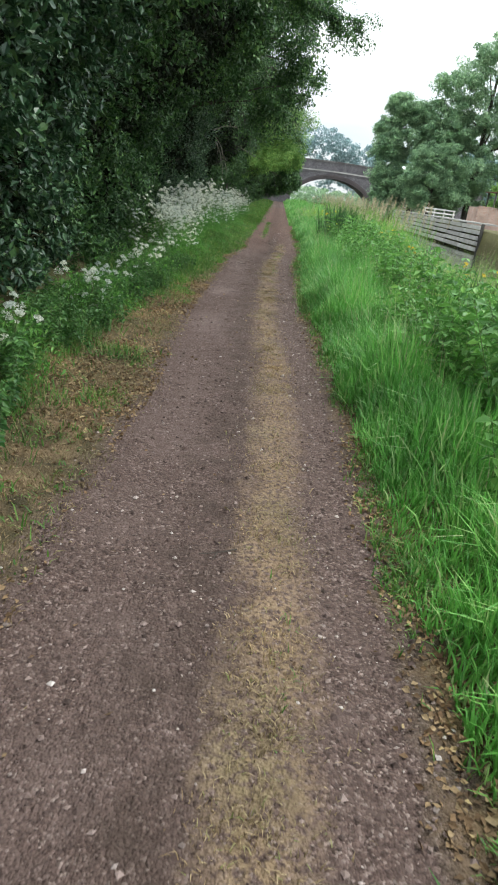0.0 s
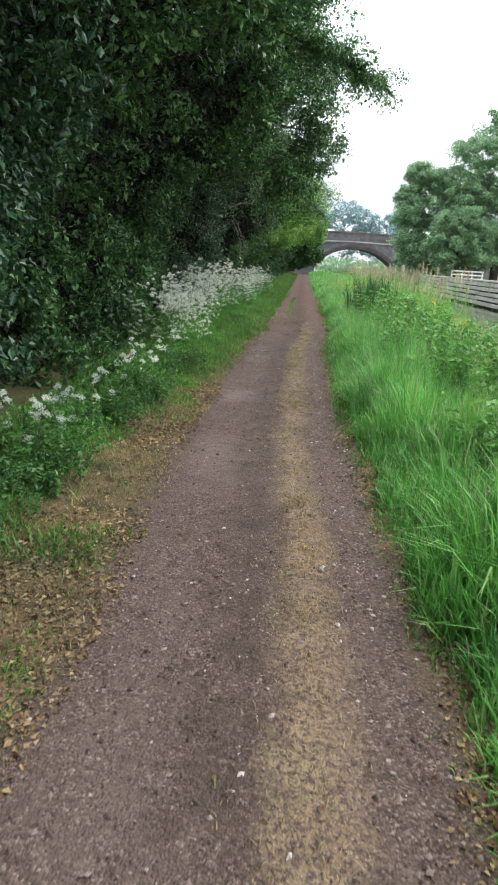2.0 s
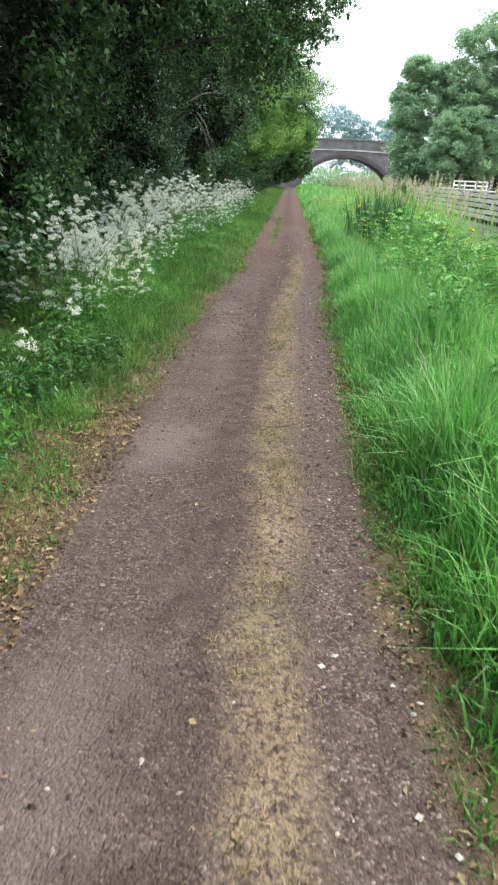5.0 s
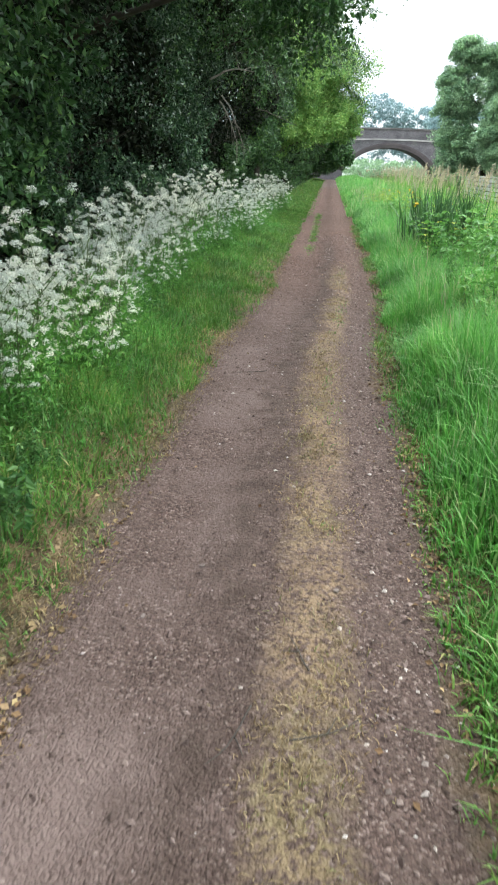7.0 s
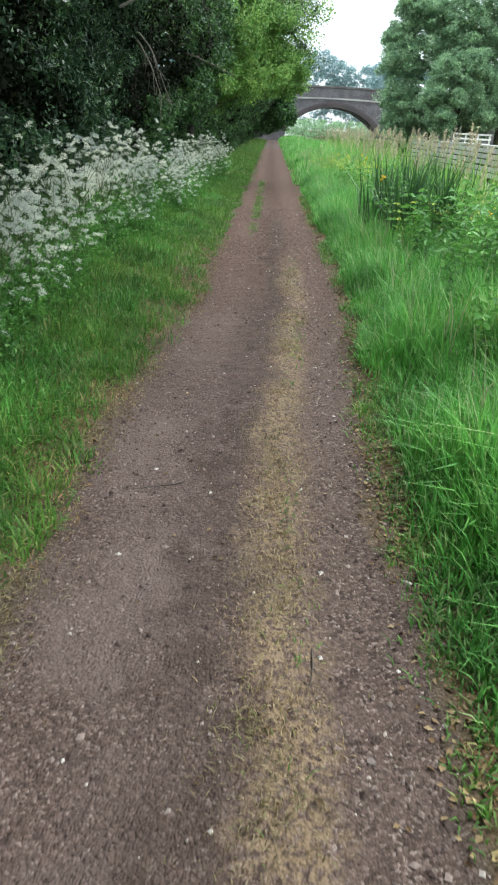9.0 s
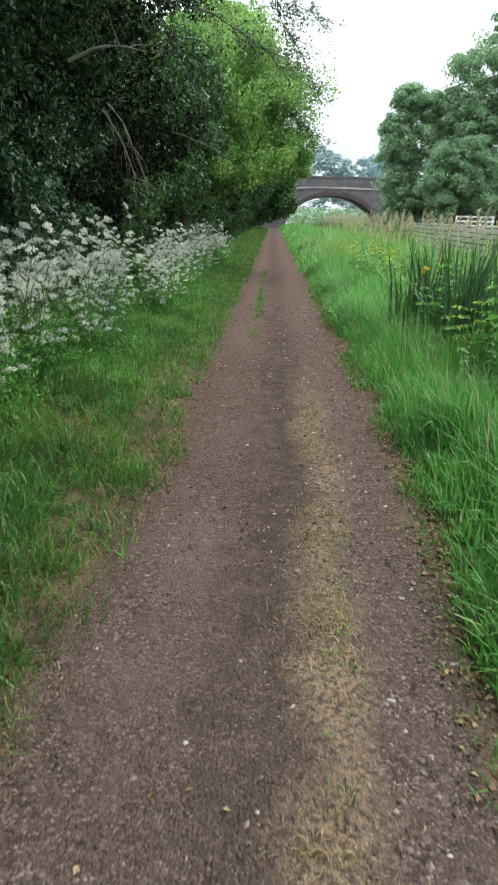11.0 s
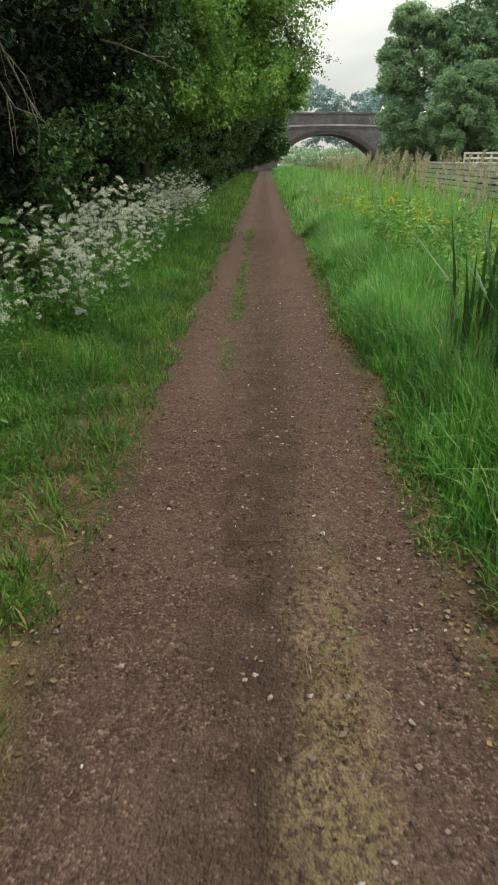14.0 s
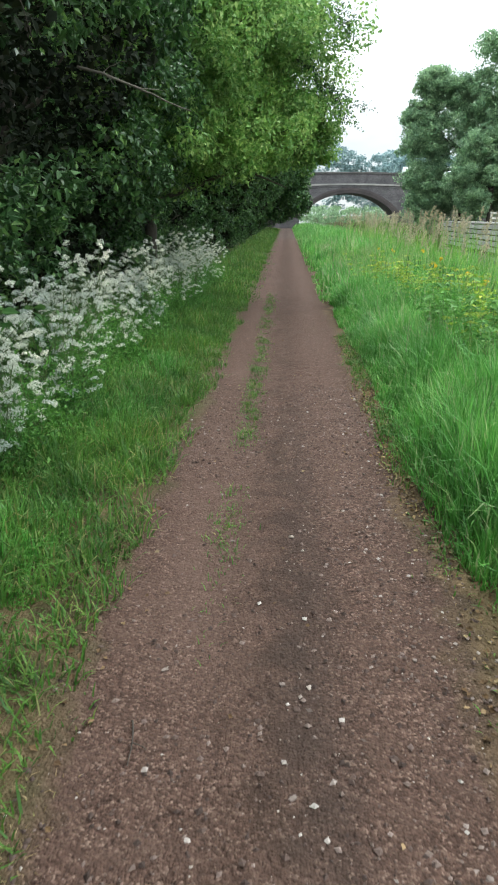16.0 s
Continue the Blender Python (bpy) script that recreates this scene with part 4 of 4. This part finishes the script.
protos = [cow_parsley(500 + k, tl, um) for k, (tl, um) in enumerate([(1.1, 17), (1.0, 16), (0.8, 15), (1.2, 18), (0.55, 6)])]
for k, ob in enumerate(protos):
    ob.matrix_world = pose(-1.9, 12.4 + 0.7 * k, float(height_at(-1.9, 12.4 + 0.7 * k)))
g = np.random.default_rng(520)
for k in range(285):
    y = 12.7 + 25 * (k / 285) ** 1.15 + g.normal(0, 0.22)
    x = -1.72 - abs(g.normal(0, 0.36)) - 0.12 * math.sin(y * 1.7) - (0.25 if 17 < y < 24 else 0)
    if x < -2.7:
        x = -2.3
    kind = protos[k % 4]
    copy_thing(kind, pose(x, y, float(height_at(x, y)), 0, 0, g.uniform(0, 360)) @ Matrix.Scale(g.uniform(0.7, 0.94) + (0.22 if 18.5 < y < 23.5 else 0.05), 4))
for k in range(18):
    y = g.uniform(3.0, 12.5)
    x = -1.6 - abs(g.normal(0, 0.3)) - 0.1 * max(0, 6 - y) * 0.2
    copy_thing(protos[4], pose(x, y, float(height_at(x, y)), 0, 0, g.uniform(0, 360)))


# ---- nettles and herbs ----
def nettle(seed, tall, leaf, name="nettle", label="green stinging nettle with toothed leaves", mat=None, place="weeds on the canal bank"):
    """A few upright stems with pairs of pointed leaves."""
    g = np.random.default_rng(seed)
    root = new(name)
    tubes, cs, os_ = [], [], []
    for k in range(8):
        p = wander((g.normal(0, 0.11), g.normal(0, 0.11), -0.03), (g.normal(0, 0.22), g.normal(0, 0.22), 1), tall * g.uniform(0.7, 1.1), 9, 0.05, 0, g)
        tubes.append(tube_arrays(p, np.linspace(0.004, 0.002, len(p)), 4))
        for m, s in enumerate(p[2:]):
            for side in range(4):
                a = m * 1.57 + side * 1.57 + g.normal(0, 0.2)
                o = np.array([math.cos(a), math.sin(a), -0.15])
                cs.append(s + o * leaf * 0.5)
                os_.append(o * 2.0)
    v, q = join_arrays(tubes)
    tagged(part_mesh("stem", mesh_of("stem", v, quads=q, mat=STEM, smooth=True), root), kind="stuff")
    v, t = leaves_arrays(np.array(cs), np.array(os_), np.full(len(cs), leaf), g, 0.55, 0.15, 0.3)
    tagged(part_mesh("leaf", mesh_of("leaf", v, tris=t, mat=mat or NETTLE), root), kind="stuff")
    return tagged(root, label, "weed", place)


weeds = [nettle(540, 0.95, 0.085), nettle(541, 0.75, 0.078), nettle(542, 0.55, 0.07)]
for k, ob in enumerate(weeds):
    ob.matrix_world = pose(1.9 + 0.1 * k, 5.2 + 0.5 * k, float(height_at(1.9, 5.2)))
g = np.random.default_rng(545)
for k in range(270):
    y = 2.5 + 29.5 * g.uniform(0, 1) ** 1.15
    x = g.uniform(1.5, 3.0) if y < 13 else g.uniform(1.7, 3.1)
    copy_thing(weeds[k % 3], pose(x, y, float(height_at(x, y)), 0, 0, g.uniform(0, 360)) @ Matrix.Scale(g.uniform(0.7, 1.12), 4))
herbs = [nettle(543, 0.42, 0.05, "hedge_herb", "low dark green herb below the hedge", HERB, "herbs below the hedge"), nettle(544, 0.3, 0.06, "hedge_herb", "low dark green herb below the hedge", HERB, "herbs below the hedge")]
for k, ob in enumerate(herbs):
    ob.matrix_world = pose(-1.6, 4.2 + 0.4 * k, float(height_at(-1.6, 4.2 + 0.4 * k)))
for k in range(150):
    y = g.uniform(1.8, 12.5)
    x = -1.52 - abs(g.normal(0, 0.34)) + 0.14 * math.sin(y * 2.3)
    copy_thing(herbs[k % 2], pose(x, y, float(height_at(x, y)), 0, 0, g.uniform(0, 360)) @ Matrix.Scale(g.uniform(0.35, 0.95), 4))
sapling = nettle(548, 0.95, 0.15, "broad_leaved_sapling", "dark green sapling with broad leaves below the hedge", HERB, "saplings below the hedge")
sapling.matrix_world = pose(-2.15, 24.92, float(height_at(-2.15, 24.92)))
copy_thing(sapling, pose(-2.3, 25.82, float(height_at(-2.3, 25.82)), 0, 0, 130) @ Matrix.Scale(0.85, 4))
pale = nettle(547, 0.8, 0.06, "pale_herb", "yellow-green leafy herb among the bank grass", PALEHERB)
pale.matrix_world = pose(2.4, 25.0, float(height_at(2.4, 25.0)))
for k in range(70):
    y = 20.0 + 16 * g.uniform(0, 1)
    x = g.uniform(1.9, 3.6)
    copy_thing(pale, pose(x, y, float(height_at(x, y)), 0, 0, g.uniform(0, 360)) @ Matrix.Scale(g.uniform(0.7, 1.3), 4))


# ---- irises and reeds on the bank ----
def iris(seed, count, tall, flowers):
    """A fan of stiff sword-shaped blades, yellow flowers on some."""
    g = np.random.default_rng(seed)
    root = new("iris_clump")
    x, y = g.normal(0, 0.16, count), g.normal(0, 0.16, count)
    v, q, t = blades_arrays(x, y, np.full(count, -0.08), tall * g.uniform(0.6, 1.1, count), np.full(count, 0.034), g, 0.12, None, 0.7)
    tagged(part_mesh("blade", mesh_of("blade", v, quads=q, tris=t, mat=IRIS), root), kind="stuff")
    for k in range(flowers):
        e = np.array([g.normal(0, 0.15), g.normal(0, 0.15), tall * g.uniform(0.8, 1.0)])
        v, q = tube_arrays(np.array([[e[0], e[1], 0], e]), [0.006, 0.004], 5)
        part_mesh("flower_stem", mesh_of("flower_stem", v, quads=q, mat=STEM), root)
        c = np.repeat(e[None], 7, 0) + g.normal(0, 0.012, (7, 3))
        v, t = leaves_arrays(c, g.normal(0, 1, (7, 3)), np.full(7, 0.07), g, 0.6, 0.5)
        part_mesh("flower", mesh_of("flower", v, tris=t, mat=YELLOW), root, "yellow iris flower")
    return tagged(root, "clump of dark green sword-shaped iris leaves", "plant", "irises on the canal bank")


clumps = [iris(560, 85, 1.4, 0), iris(561, 45, 1.0, 1), iris(562, 36, 0.95, 2)]
for ob, (x, y) in zip(clumps, [(1.95, 21.2), (2.9, 20.2), (3.2, 16.5)]):
    ob.matrix_world = pose(x, y, float(height_at(x, y)))
g = np.random.default_rng(565)
for x, y, k in [(1.8, 22.9, 0), (2.2, 23.3, 0), (2.1, 21.7, 0), (2.3, 20.9, 0), (1.85, 22.0, 1), (2.5, 22.2, 0)]:
    copy_thing(clumps[k], pose(x, y, float(height_at(x, y)), 0, 0, g.uniform(0, 360)))
for k in range(60):
    y = g.uniform(8, 46)
    x = g.uniform(2.8, 4.3)
    copy_thing(clumps[1 + k % 2], pose(x, y, float(height_at(x, y)), 0, 0, g.uniform(0, 360)))


def reed_bed(seed, n):
    g = np.random.default_rng(seed)
    x, y = g.uniform(4.2, 5.8, n), 25 + 45 * g.uniform(0, 1, n)
    base = np.maximum(height_at(x, y), -0.75)
    h = g.uniform(1.5, 2.6, n)
    v, q, t = blades_arrays(x, y, base, h, np.full(n, 0.02), g, 0.12, None, 0.6)
    tagged(new("reed_bed", mesh_of("reed_bed", v, quads=q, tris=t, mat=REED)), "tall green reeds at the water's edge", "reeds", kind="stuff")
    m = n // 4
    top = v.reshape(-1, 5, 3)[:m, 4]
    c = np.repeat(top, 26, 0)
    k = np.tile(np.linspace(-0.25, 0.08, 26), m)
    c = c + g.normal(0, 0.02, c.shape) + np.stack([k * 0.12, k * 0, k], 1)
    v, t = leaves_arrays(c, np.tile([0, 0, 1.0], (len(c), 1)), np.full(len(c), 0.08), g, 0.4, 0, 0.4)
    tagged(new("reed_plumes", mesh_of("reed_plumes", v, tris=t, mat=SEEDHEAD)), "pale feathery seed plumes on the reeds", "reeds", kind="stuff")


reed_bed(570, 1700)

# ---- bridge ----
BX, BY, CROWN, RAD = 8.15, 111.5, 4.4, 8.3
LEFT, RIGHT, BACK = -16.0, 32.0, 118.0


def deck(x):
    return 6.75 - 0.0035 * (x - BX) ** 2


def arch_z(x):
    return CROWN - RAD + math.sqrt(max(0.0, RAD ** 2 - (x - BX) ** 2))


def bridge():
    root = new("bridge")
    root.matrix_world = pose(BX, BY, 0)
    half = 6.7
    for name, y in (("front_wall", 0.0), ("back_wall", BACK - BY)):
        xs = np.concatenate([np.linspace(LEFT, BX - half, 8)[:-1], np.linspace(BX - half, BX + half, 41), np.linspace(BX + half, RIGHT, 8)[1:]]) - BX
        bm = bmesh.new()
        rows = []
        for x in xs:
            low = arch_z(x + BX) if abs(x) < half - 1e-6 else -1.2
            rows.append([bm.verts.new((x, y + d, zz)) for d in (0, 0.45) for zz in (low, deck(x + BX))])
        for a, b in zip(rows[:-1], rows[1:]):
            bm.faces.new((a[0], b[0], b[1], a[1]))
            bm.faces.new((a[2], a[3], b[3], b[2]))
            bm.faces.new((a[1], b[1], b[3], a[3]))
            bm.faces.new((a[0], a[2], b[2], b[0]))
        part(name, bm, BRIDGEBRICK, root)
    bm = bmesh.new()
    rows = []
    for x in np.linspace(-half, half, 41):
        rows.append([bm.verts.new((x, y, arch_z(x + BX) + 0.02)) for y in (0.4, BACK - BY + 0.05)])
    for a, b in zip(rows[:-1], rows[1:]):
        bm.faces.new((a[0], a[1], b[1], b[0]))
    for s in (0, -1):
        v0, v1 = rows[s]
        f0, f1 = bm.verts.new(v0.co - Vector((0, 0, 4))), bm.verts.new(v1.co - Vector((0, 0, 4)))
        bm.faces.new((v0, v1, f1, f0))
    part("arch_soffit", bm, BRIDGEBRICK, root)
    bm = bmesh.new()
    rows = []
    for x in (LEFT - BX, RIGHT - BX):
        rows.append([bm.verts.new((x, y, deck(x + BX) - 1.2)) for y in (0.2, BACK - BY)])
    mid = [[bm.verts.new((x, y, deck(x + BX) - 1.2)) for y in (0.2, BACK - BY)] for x in np.linspace(LEFT - BX, RIGHT - BX, 12)[1:-1]]
    seq = [rows[0], *mid, rows[1]]
    for a, b in zip(seq[:-1], seq[1:]):
        bm.faces.new((a[0], b[0], b[1], a[1]))
    part("road_deck", bm, COPING, root)
    # arch ring in two proud courses
    for lo, hi, proud in ((0.0, 0.36, 0.06), (0.36, 0.62, 0.1)):
        bm = bmesh.new()
        prev = None
        for ang in np.linspace(-53, 53, 49):
            s, c = math.sin(radians(ang)), math.cos(radians(ang))
            cur = [bm.verts.new(((RAD + r) * s, yy, CROWN - RAD + (RAD + r) * c)) for r, yy in ((lo, -proud), (hi, -proud), (hi, 0.02), (lo, 0.02))]
            if prev:
                for k in range(4):
                    bm.faces.new((prev[k], cur[k], cur[(k + 1) % 4], prev[(k + 1) % 4]))
            prev = cur
        part("arch_ring", bm, RINGBRICK, root, "dark brick arch ring")
    # string course following the hump, and coping stones
    for name, drop, tall, proud, mat, lab in (("string_course", 1.4, 0.2, 0.09, PALEBAND, "pale weathered string course"), ("lower_string_course", 1.65, 0.12, 0.05, BRIDGEBRICK, "")):
        bm = bmesh.new()
        prev = None
        for x in np.linspace(LEFT - BX, RIGHT - BX, 30):
            zz = deck(x + BX) - drop
            cur = [bm.verts.new((x, yy, z)) for yy, z in ((-proud, zz), (-proud, zz + tall), (0.02, zz + tall), (0.02, zz))]
            if prev:
                for k in range(4):
                    bm.faces.new((prev[k], cur[k], cur[(k + 1) % 4], prev[(k + 1) % 4]))
            prev = cur
        part(name, bm, mat, root, lab)
    for k in range(30):
        x = LEFT - BX + 1.6 * k + 0.8
        part("coping_stone", box(1.57, 0.62, 0.22, (x, 0.2, deck(x + BX) + 0.1), 0.03), COPING, root)
    tagged(root, "dark brick arched canal bridge with stone coping", "bridge")


bridge()


# ---- landing stage and far bank ----
def landing_stage():
    root = new("timber_landing_stage")
    root.matrix_world = pose(13.0, 44, 0)
    g = np.random.default_rng(600)
    for k in range(8):
        for row, z in enumerate((-0.35, -0.02, 0.32, 0.66, 0.98)):
            part("board", box(0.12, 4.15, 0.25, (-0.12 + g.uniform(-0.02, 0.02), 4.2 * k + 2.1, z + g.uniform(-0.02, 0.02)), 0.012, g.uniform(-0.15, 0.15)), TIMBER, root)
        part("post", box(0.2, 0.2, 2.1, (0.05, 4.2 * k + 0.05, 0.15), 0.02), DARKTIMBER, root, "dark wet timber post")
    part("walkway", box(1.4, 33.6, 0.1, (0.55, 16.8, 1.2), 0.01), TIMBER, root)
    tagged(root, "weathered grey horizontal timber boards along the far bank", "landing stage")


def white_fence():
    root = new("white_rail_fence")
    root.matrix_world = pose(16.6, 72, 0.7)
    for k in range(4):
        part("post", box(0.12, 0.12, 1.25, (-1.5 + k * 1.0, 0, 0.6), 0.01), WHITEWOOD, root)
    for z in (0.45, 0.8, 1.15):
        part("rail", box(3.2, 0.06, 0.13, (0, -0.09, z), 0.01), WHITEWOOD, root)
    tagged(root, "white painted wooden rail fence on the far bank", "fence")


def brick_store():
    root = new("brick_enclosure")
    root.matrix_world = pose(17.6, 56, 0.69)
    part("front_wall", box(3.4, 0.24, 1.7, (0, 0, 0.8), 0.01), PINKBRICK, root)
    part("side_wall", box(0.24, 2.6, 1.7, (-1.58, 1.45, 0.8), 0.01), PINKBRICK, root)
    for k in range(7):
        part("coping_brick", box(0.46, 0.3, 0.09, (-1.45 + k * 0.485, 0, 1.7), 0.015), PINKBRICK, root)
    part("roof_sheet", box(2.6, 2.4, 0.06, (0.7, 1.5, 2.9), 0.01, 4), RUST, root, "rusty brown roof sheet")
    for x, y in ((-0.4, 0.5), (1.8, 0.5), (-0.4, 2.5), (1.8, 2.5)):
        part("roof_post", box(0.1, 0.1, 2.9, (x, y, 1.43), 0.01), DARKTIMBER, root)
    tagged(root, "low pink brick enclosure with a rusty roof", "outbuilding")


def far_shed():
    root = new("pale_roofed_building")
    root.matrix_world = pose(29.5, 150, 0.7)
    part("wall", box(16, 8, 7.3, (0, 0, 3.6)), RENDERWALL, root)
    bm = bmesh.new()
    pr = [[bm.verts.new((x, y, z)) for y, z in ((-4.4, 7.2), (0, 9.3), (4.4, 7.2))] for x in (-8.4, 8.4)]
    bm.faces.new((pr[0][0], pr[1][0], pr[1][1], pr[0][1]))
    bm.faces.new((pr[0][1], pr[1][1], pr[1][2], pr[0][2]))
    bm.faces.new(pr[0])
    bm.faces.new(pr[1][::-1])
    part("roof", bm, ROOFPALE, root, "pale metal roof")
    tagged(root, "low building with a pale roof behind the bridge", "building")


landing_stage()
white_fence()
brick_store()
far_shed()


# ---- path stones, leaves and twigs ----
def pebbles(name, n, xs, ys, lo, hi, mat, seed, label, thin=None, power=1.0):
    g = np.random.default_rng(seed)
    x, y = g.uniform(*xs, n), ys[0] + (ys[1] - ys[0]) * g.uniform(0, 1, n) ** power
    if thin is not None:
        keep = g.uniform(0, 1, n) < thin(x, y)
        x, y = x[keep], y[keep]
    x = x + drift(y)
    n = len(x)
    s = lo * (hi / lo) ** (g.uniform(0, 1, n) ** 2.2)
    o = np.array([(1, 0, 0), (0, 1, 0), (-1, 0, 0), (0, -1, 0), (0.1, 0.1, 0.75), (0, 0, -0.6)])
    a = g.uniform(0, 6.28, n)
    v = o[None] * g.uniform(0.55, 1.2, (n, 6, 1)) * s[:, None, None] * np.stack([np.ones(n), g.uniform(0.6, 1, n), g.uniform(0.45, 0.9, n)], 1)[:, None, :]
    ca, sa = np.cos(a)[:, None], np.sin(a)[:, None]
    v = np.stack([v[..., 0] * ca - v[..., 1] * sa, v[..., 0] * sa + v[..., 1] * ca, v[..., 2]], -1)
    v = v + np.stack([x, y, height_at(x, y) + s * 0.15], 1)[:, None, :]
    t = np.array([(0, 1, 4), (1, 2, 4), (2, 3, 4), (3, 0, 4), (1, 0, 5), (2, 1, 5), (3, 2, 5), (0, 3, 5)])
    t = (np.arange(n)[:, None, None] * 6 + t[None]).reshape(-1, 3)
    return tagged(new(name, mesh_of(name, v.reshape(-1, 3), tris=t, mat=mat)), label, "gravel", kind="stuff")


def chips(name, dark, mid, light):
    m, n, l, b = material(name, 0.85, 0.25)
    geo = n.new("ShaderNodeNewGeometry")
    col = ramp(n, l, geo.outputs["Random Per Island"], [(0, dark), (0.6, mid), (0.95, light), (1, (0.5, 0.46, 0.42))])
    fine = tex(n, l, "ShaderNodeTexNoise", 130.0, geo.outputs["Position"], Detail=3.0)
    col = mixc(n, l, 0.4, col, ramp(n, l, fine.outputs["Fac"], [(0.3, (0.6, 0.6, 0.6)), (0.7, (1.3, 1.3, 1.3))]), "MULTIPLY")
    l.new(col, b.inputs["Base Color"])
    return m


CHIPS = chips("gravel_chips", (0.045, 0.03, 0.025), (0.115, 0.079, 0.067), (0.26, 0.2, 0.175))
pebbles("path_gravel", 62000, (-0.85, 0.85), (1.0, 27), 0.003, 0.019, CHIPS, 701, "loose brown and grey crushed stone on the path", lambda x, y: np.where(x > 0.42, 1.0, np.where(x > 0.06, np.where(y < 17, 0.12, 0.75), np.clip(0.4 + 0.6 * wave(x, y, 702, 1.5), 0.08, 0.9))))

PALECHIPS = chips("pale_chips", (0.14, 0.11, 0.095), (0.27, 0.225, 0.2), (0.5, 0.44, 0.38))
pebbles("pale_gravel", 9000, (-0.25, 0.9), (1.0, 27), 0.005, 0.017, PALECHIPS, 703, "pale loose stone chips beside the mossy strip", lambda x, y: np.clip(np.exp(-((x - 0.03) / 0.07) ** 2) * np.clip(0.3 + wave(x * 0, y, 704, 1.3), 0, 1) + 0.25 * (x > 0.42), 0, 1))


def fallen(name, n, xs, ys, size, seed, label, thin=None):
    g = np.random.default_rng(seed)
    x, y = g.uniform(*xs, n), g.uniform(*ys, n)
    if thin is not None:
        keep = g.uniform(0, 1, n) < thin(x, y)
        x, y = x[keep], y[keep]
    x = x + drift(y)
    c = np.stack([x, y, height_at(x, y) + 0.008], 1)
    a = g.uniform(0, 6.28, len(x))
    v, t = leaves_arrays(c, np.stack([np.cos(a), np.sin(a), 0 * a], 1) * 4, np.full(len(x), size), g, 0.7, 0, 0.25)
    return tagged(new(name, mesh_of(name, v, tris=t, mat=LITTER)), label, "leaf litter", kind="stuff")


fallen("edge_leaf_litter", 30000, (0.62, 1.05), (1, 30), 0.026, 711, "brown and yellow dead leaves along the grass edge", lambda x, y: np.exp(-((x - 0.83 - 0.05 * wave(x * 0, y, 712, 2.0)) / 0.11) ** 2) * np.clip(0.55 + 0.6 * wave(x, y, 713, 2.5), 0.15, 1))
fallen("verge_leaf_litter", 34000, (-1.7, -0.66), (0.8, 24), 0.031, 714, "dry tan dead leaves on the worn verge", lambda x, y: np.clip(0.5 + 0.9 * wave(x, y, 715, 2.2), 0.1, 1) * np.clip((14 - y) / 4, 0.12, 1) * np.clip((x + 1.75) / 0.4, 0.1, 1))
fallen("path_leaves", 700, (-0.8, 0.8), (1.2, 30), 0.026, 716, "scattered small pale leaves on the gravel", lambda x, y: np.clip(0.3 + 0.3 * (np.abs(y - 14) < 1.5), 0, 1))


def stone(seed, size, mat):
    g = np.random.default_rng(seed)
    bm = bmesh.new()
    bmesh.ops.create_icosphere(bm, subdivisions=1, radius=1)
    ax = np.array([1.0, g.uniform(0.6, 0.9), g.uniform(0.35, 0.6)])
    for v in bm.verts:
        d = np.array(v.co)
        k = 1 + 0.16 * math.sin(3.1 * d[0] + seed) + 0.14 * math.sin(4.3 * d[1] + 2 * seed) + g.uniform(-0.18, 0.18)
        v.co = Vector(d * ax * k * size)
    me = bpy.data.meshes.new("stone")
    bm.to_mesh(me)
    bm.free()
    me.materials.append(mat)
    return me


stones = [stone(720 + k, 1.0, PALESTONE if k % 3 == 0 else STONE) for k in range(6)]
g = np.random.default_rng(730)
for k in range(170):
    y = 1.3 + 25 * g.uniform(0, 1) ** 1.1
    x = g.uniform(-0.8, 0.82) if k % 2 else g.uniform(0.35, 0.85)
    s = g.uniform(0.007, 0.015) if k % 9 else g.uniform(0.013, 0.019)
    ob = new("stone", stones[k % 6])
    ob.matrix_world = pose(x, y, float(height_at(x, y)) + s * 0.18, 0, 0, g.uniform(0, 360)) @ Matrix.Scale(s, 4)
    pale = k % 6 in (0, 3)
    tagged(ob, "small pale angular stone lying on the gravel path" if pale else "small brown angular stone lying on the gravel path", "stone", "stones on the path")


def fallen_twig(at, turn, length, seed):
    g = np.random.default_rng(seed)
    root = new("fallen_twig")
    root.matrix_world = pose(*at, 0, 0, turn)
    p = wander((0, 0, 0), (1, 0, 0), length, 6, 0.12, 0, g)
    p[:, 2] = 0.004 + np.abs(p[:, 2]) * 0.2
    v, q = tube_arrays(p, np.linspace(0.0035, 0.0015, len(p)), 5)
    part_mesh("stem", mesh_of("stem", v, quads=q, mat=BARK, smooth=True), root)
    tw = wander(p[3], (0.6, 0.8, 0), length * 0.3, 3, 0.1, 0, g)
    tw[:, 2] = 0.005
    v, q = tube_arrays(tw, np.linspace(0.003, 0.0012, len(tw)), 4)
    part_mesh("side_shoot", mesh_of("side_shoot", v, quads=q, mat=BARK, smooth=True), root)
    tagged(root, "thin dark fallen twig lying on the path", "twig", "fallen twigs")


for k in range(9):
    y, x = g.uniform(1.6, 25), g.uniform(-0.75, 0.85)
    fallen_twig((x, y, float(height_at(x, y)) + 0.004), g.uniform(0, 360), g.uniform(0.08, 0.28), 740 + k)
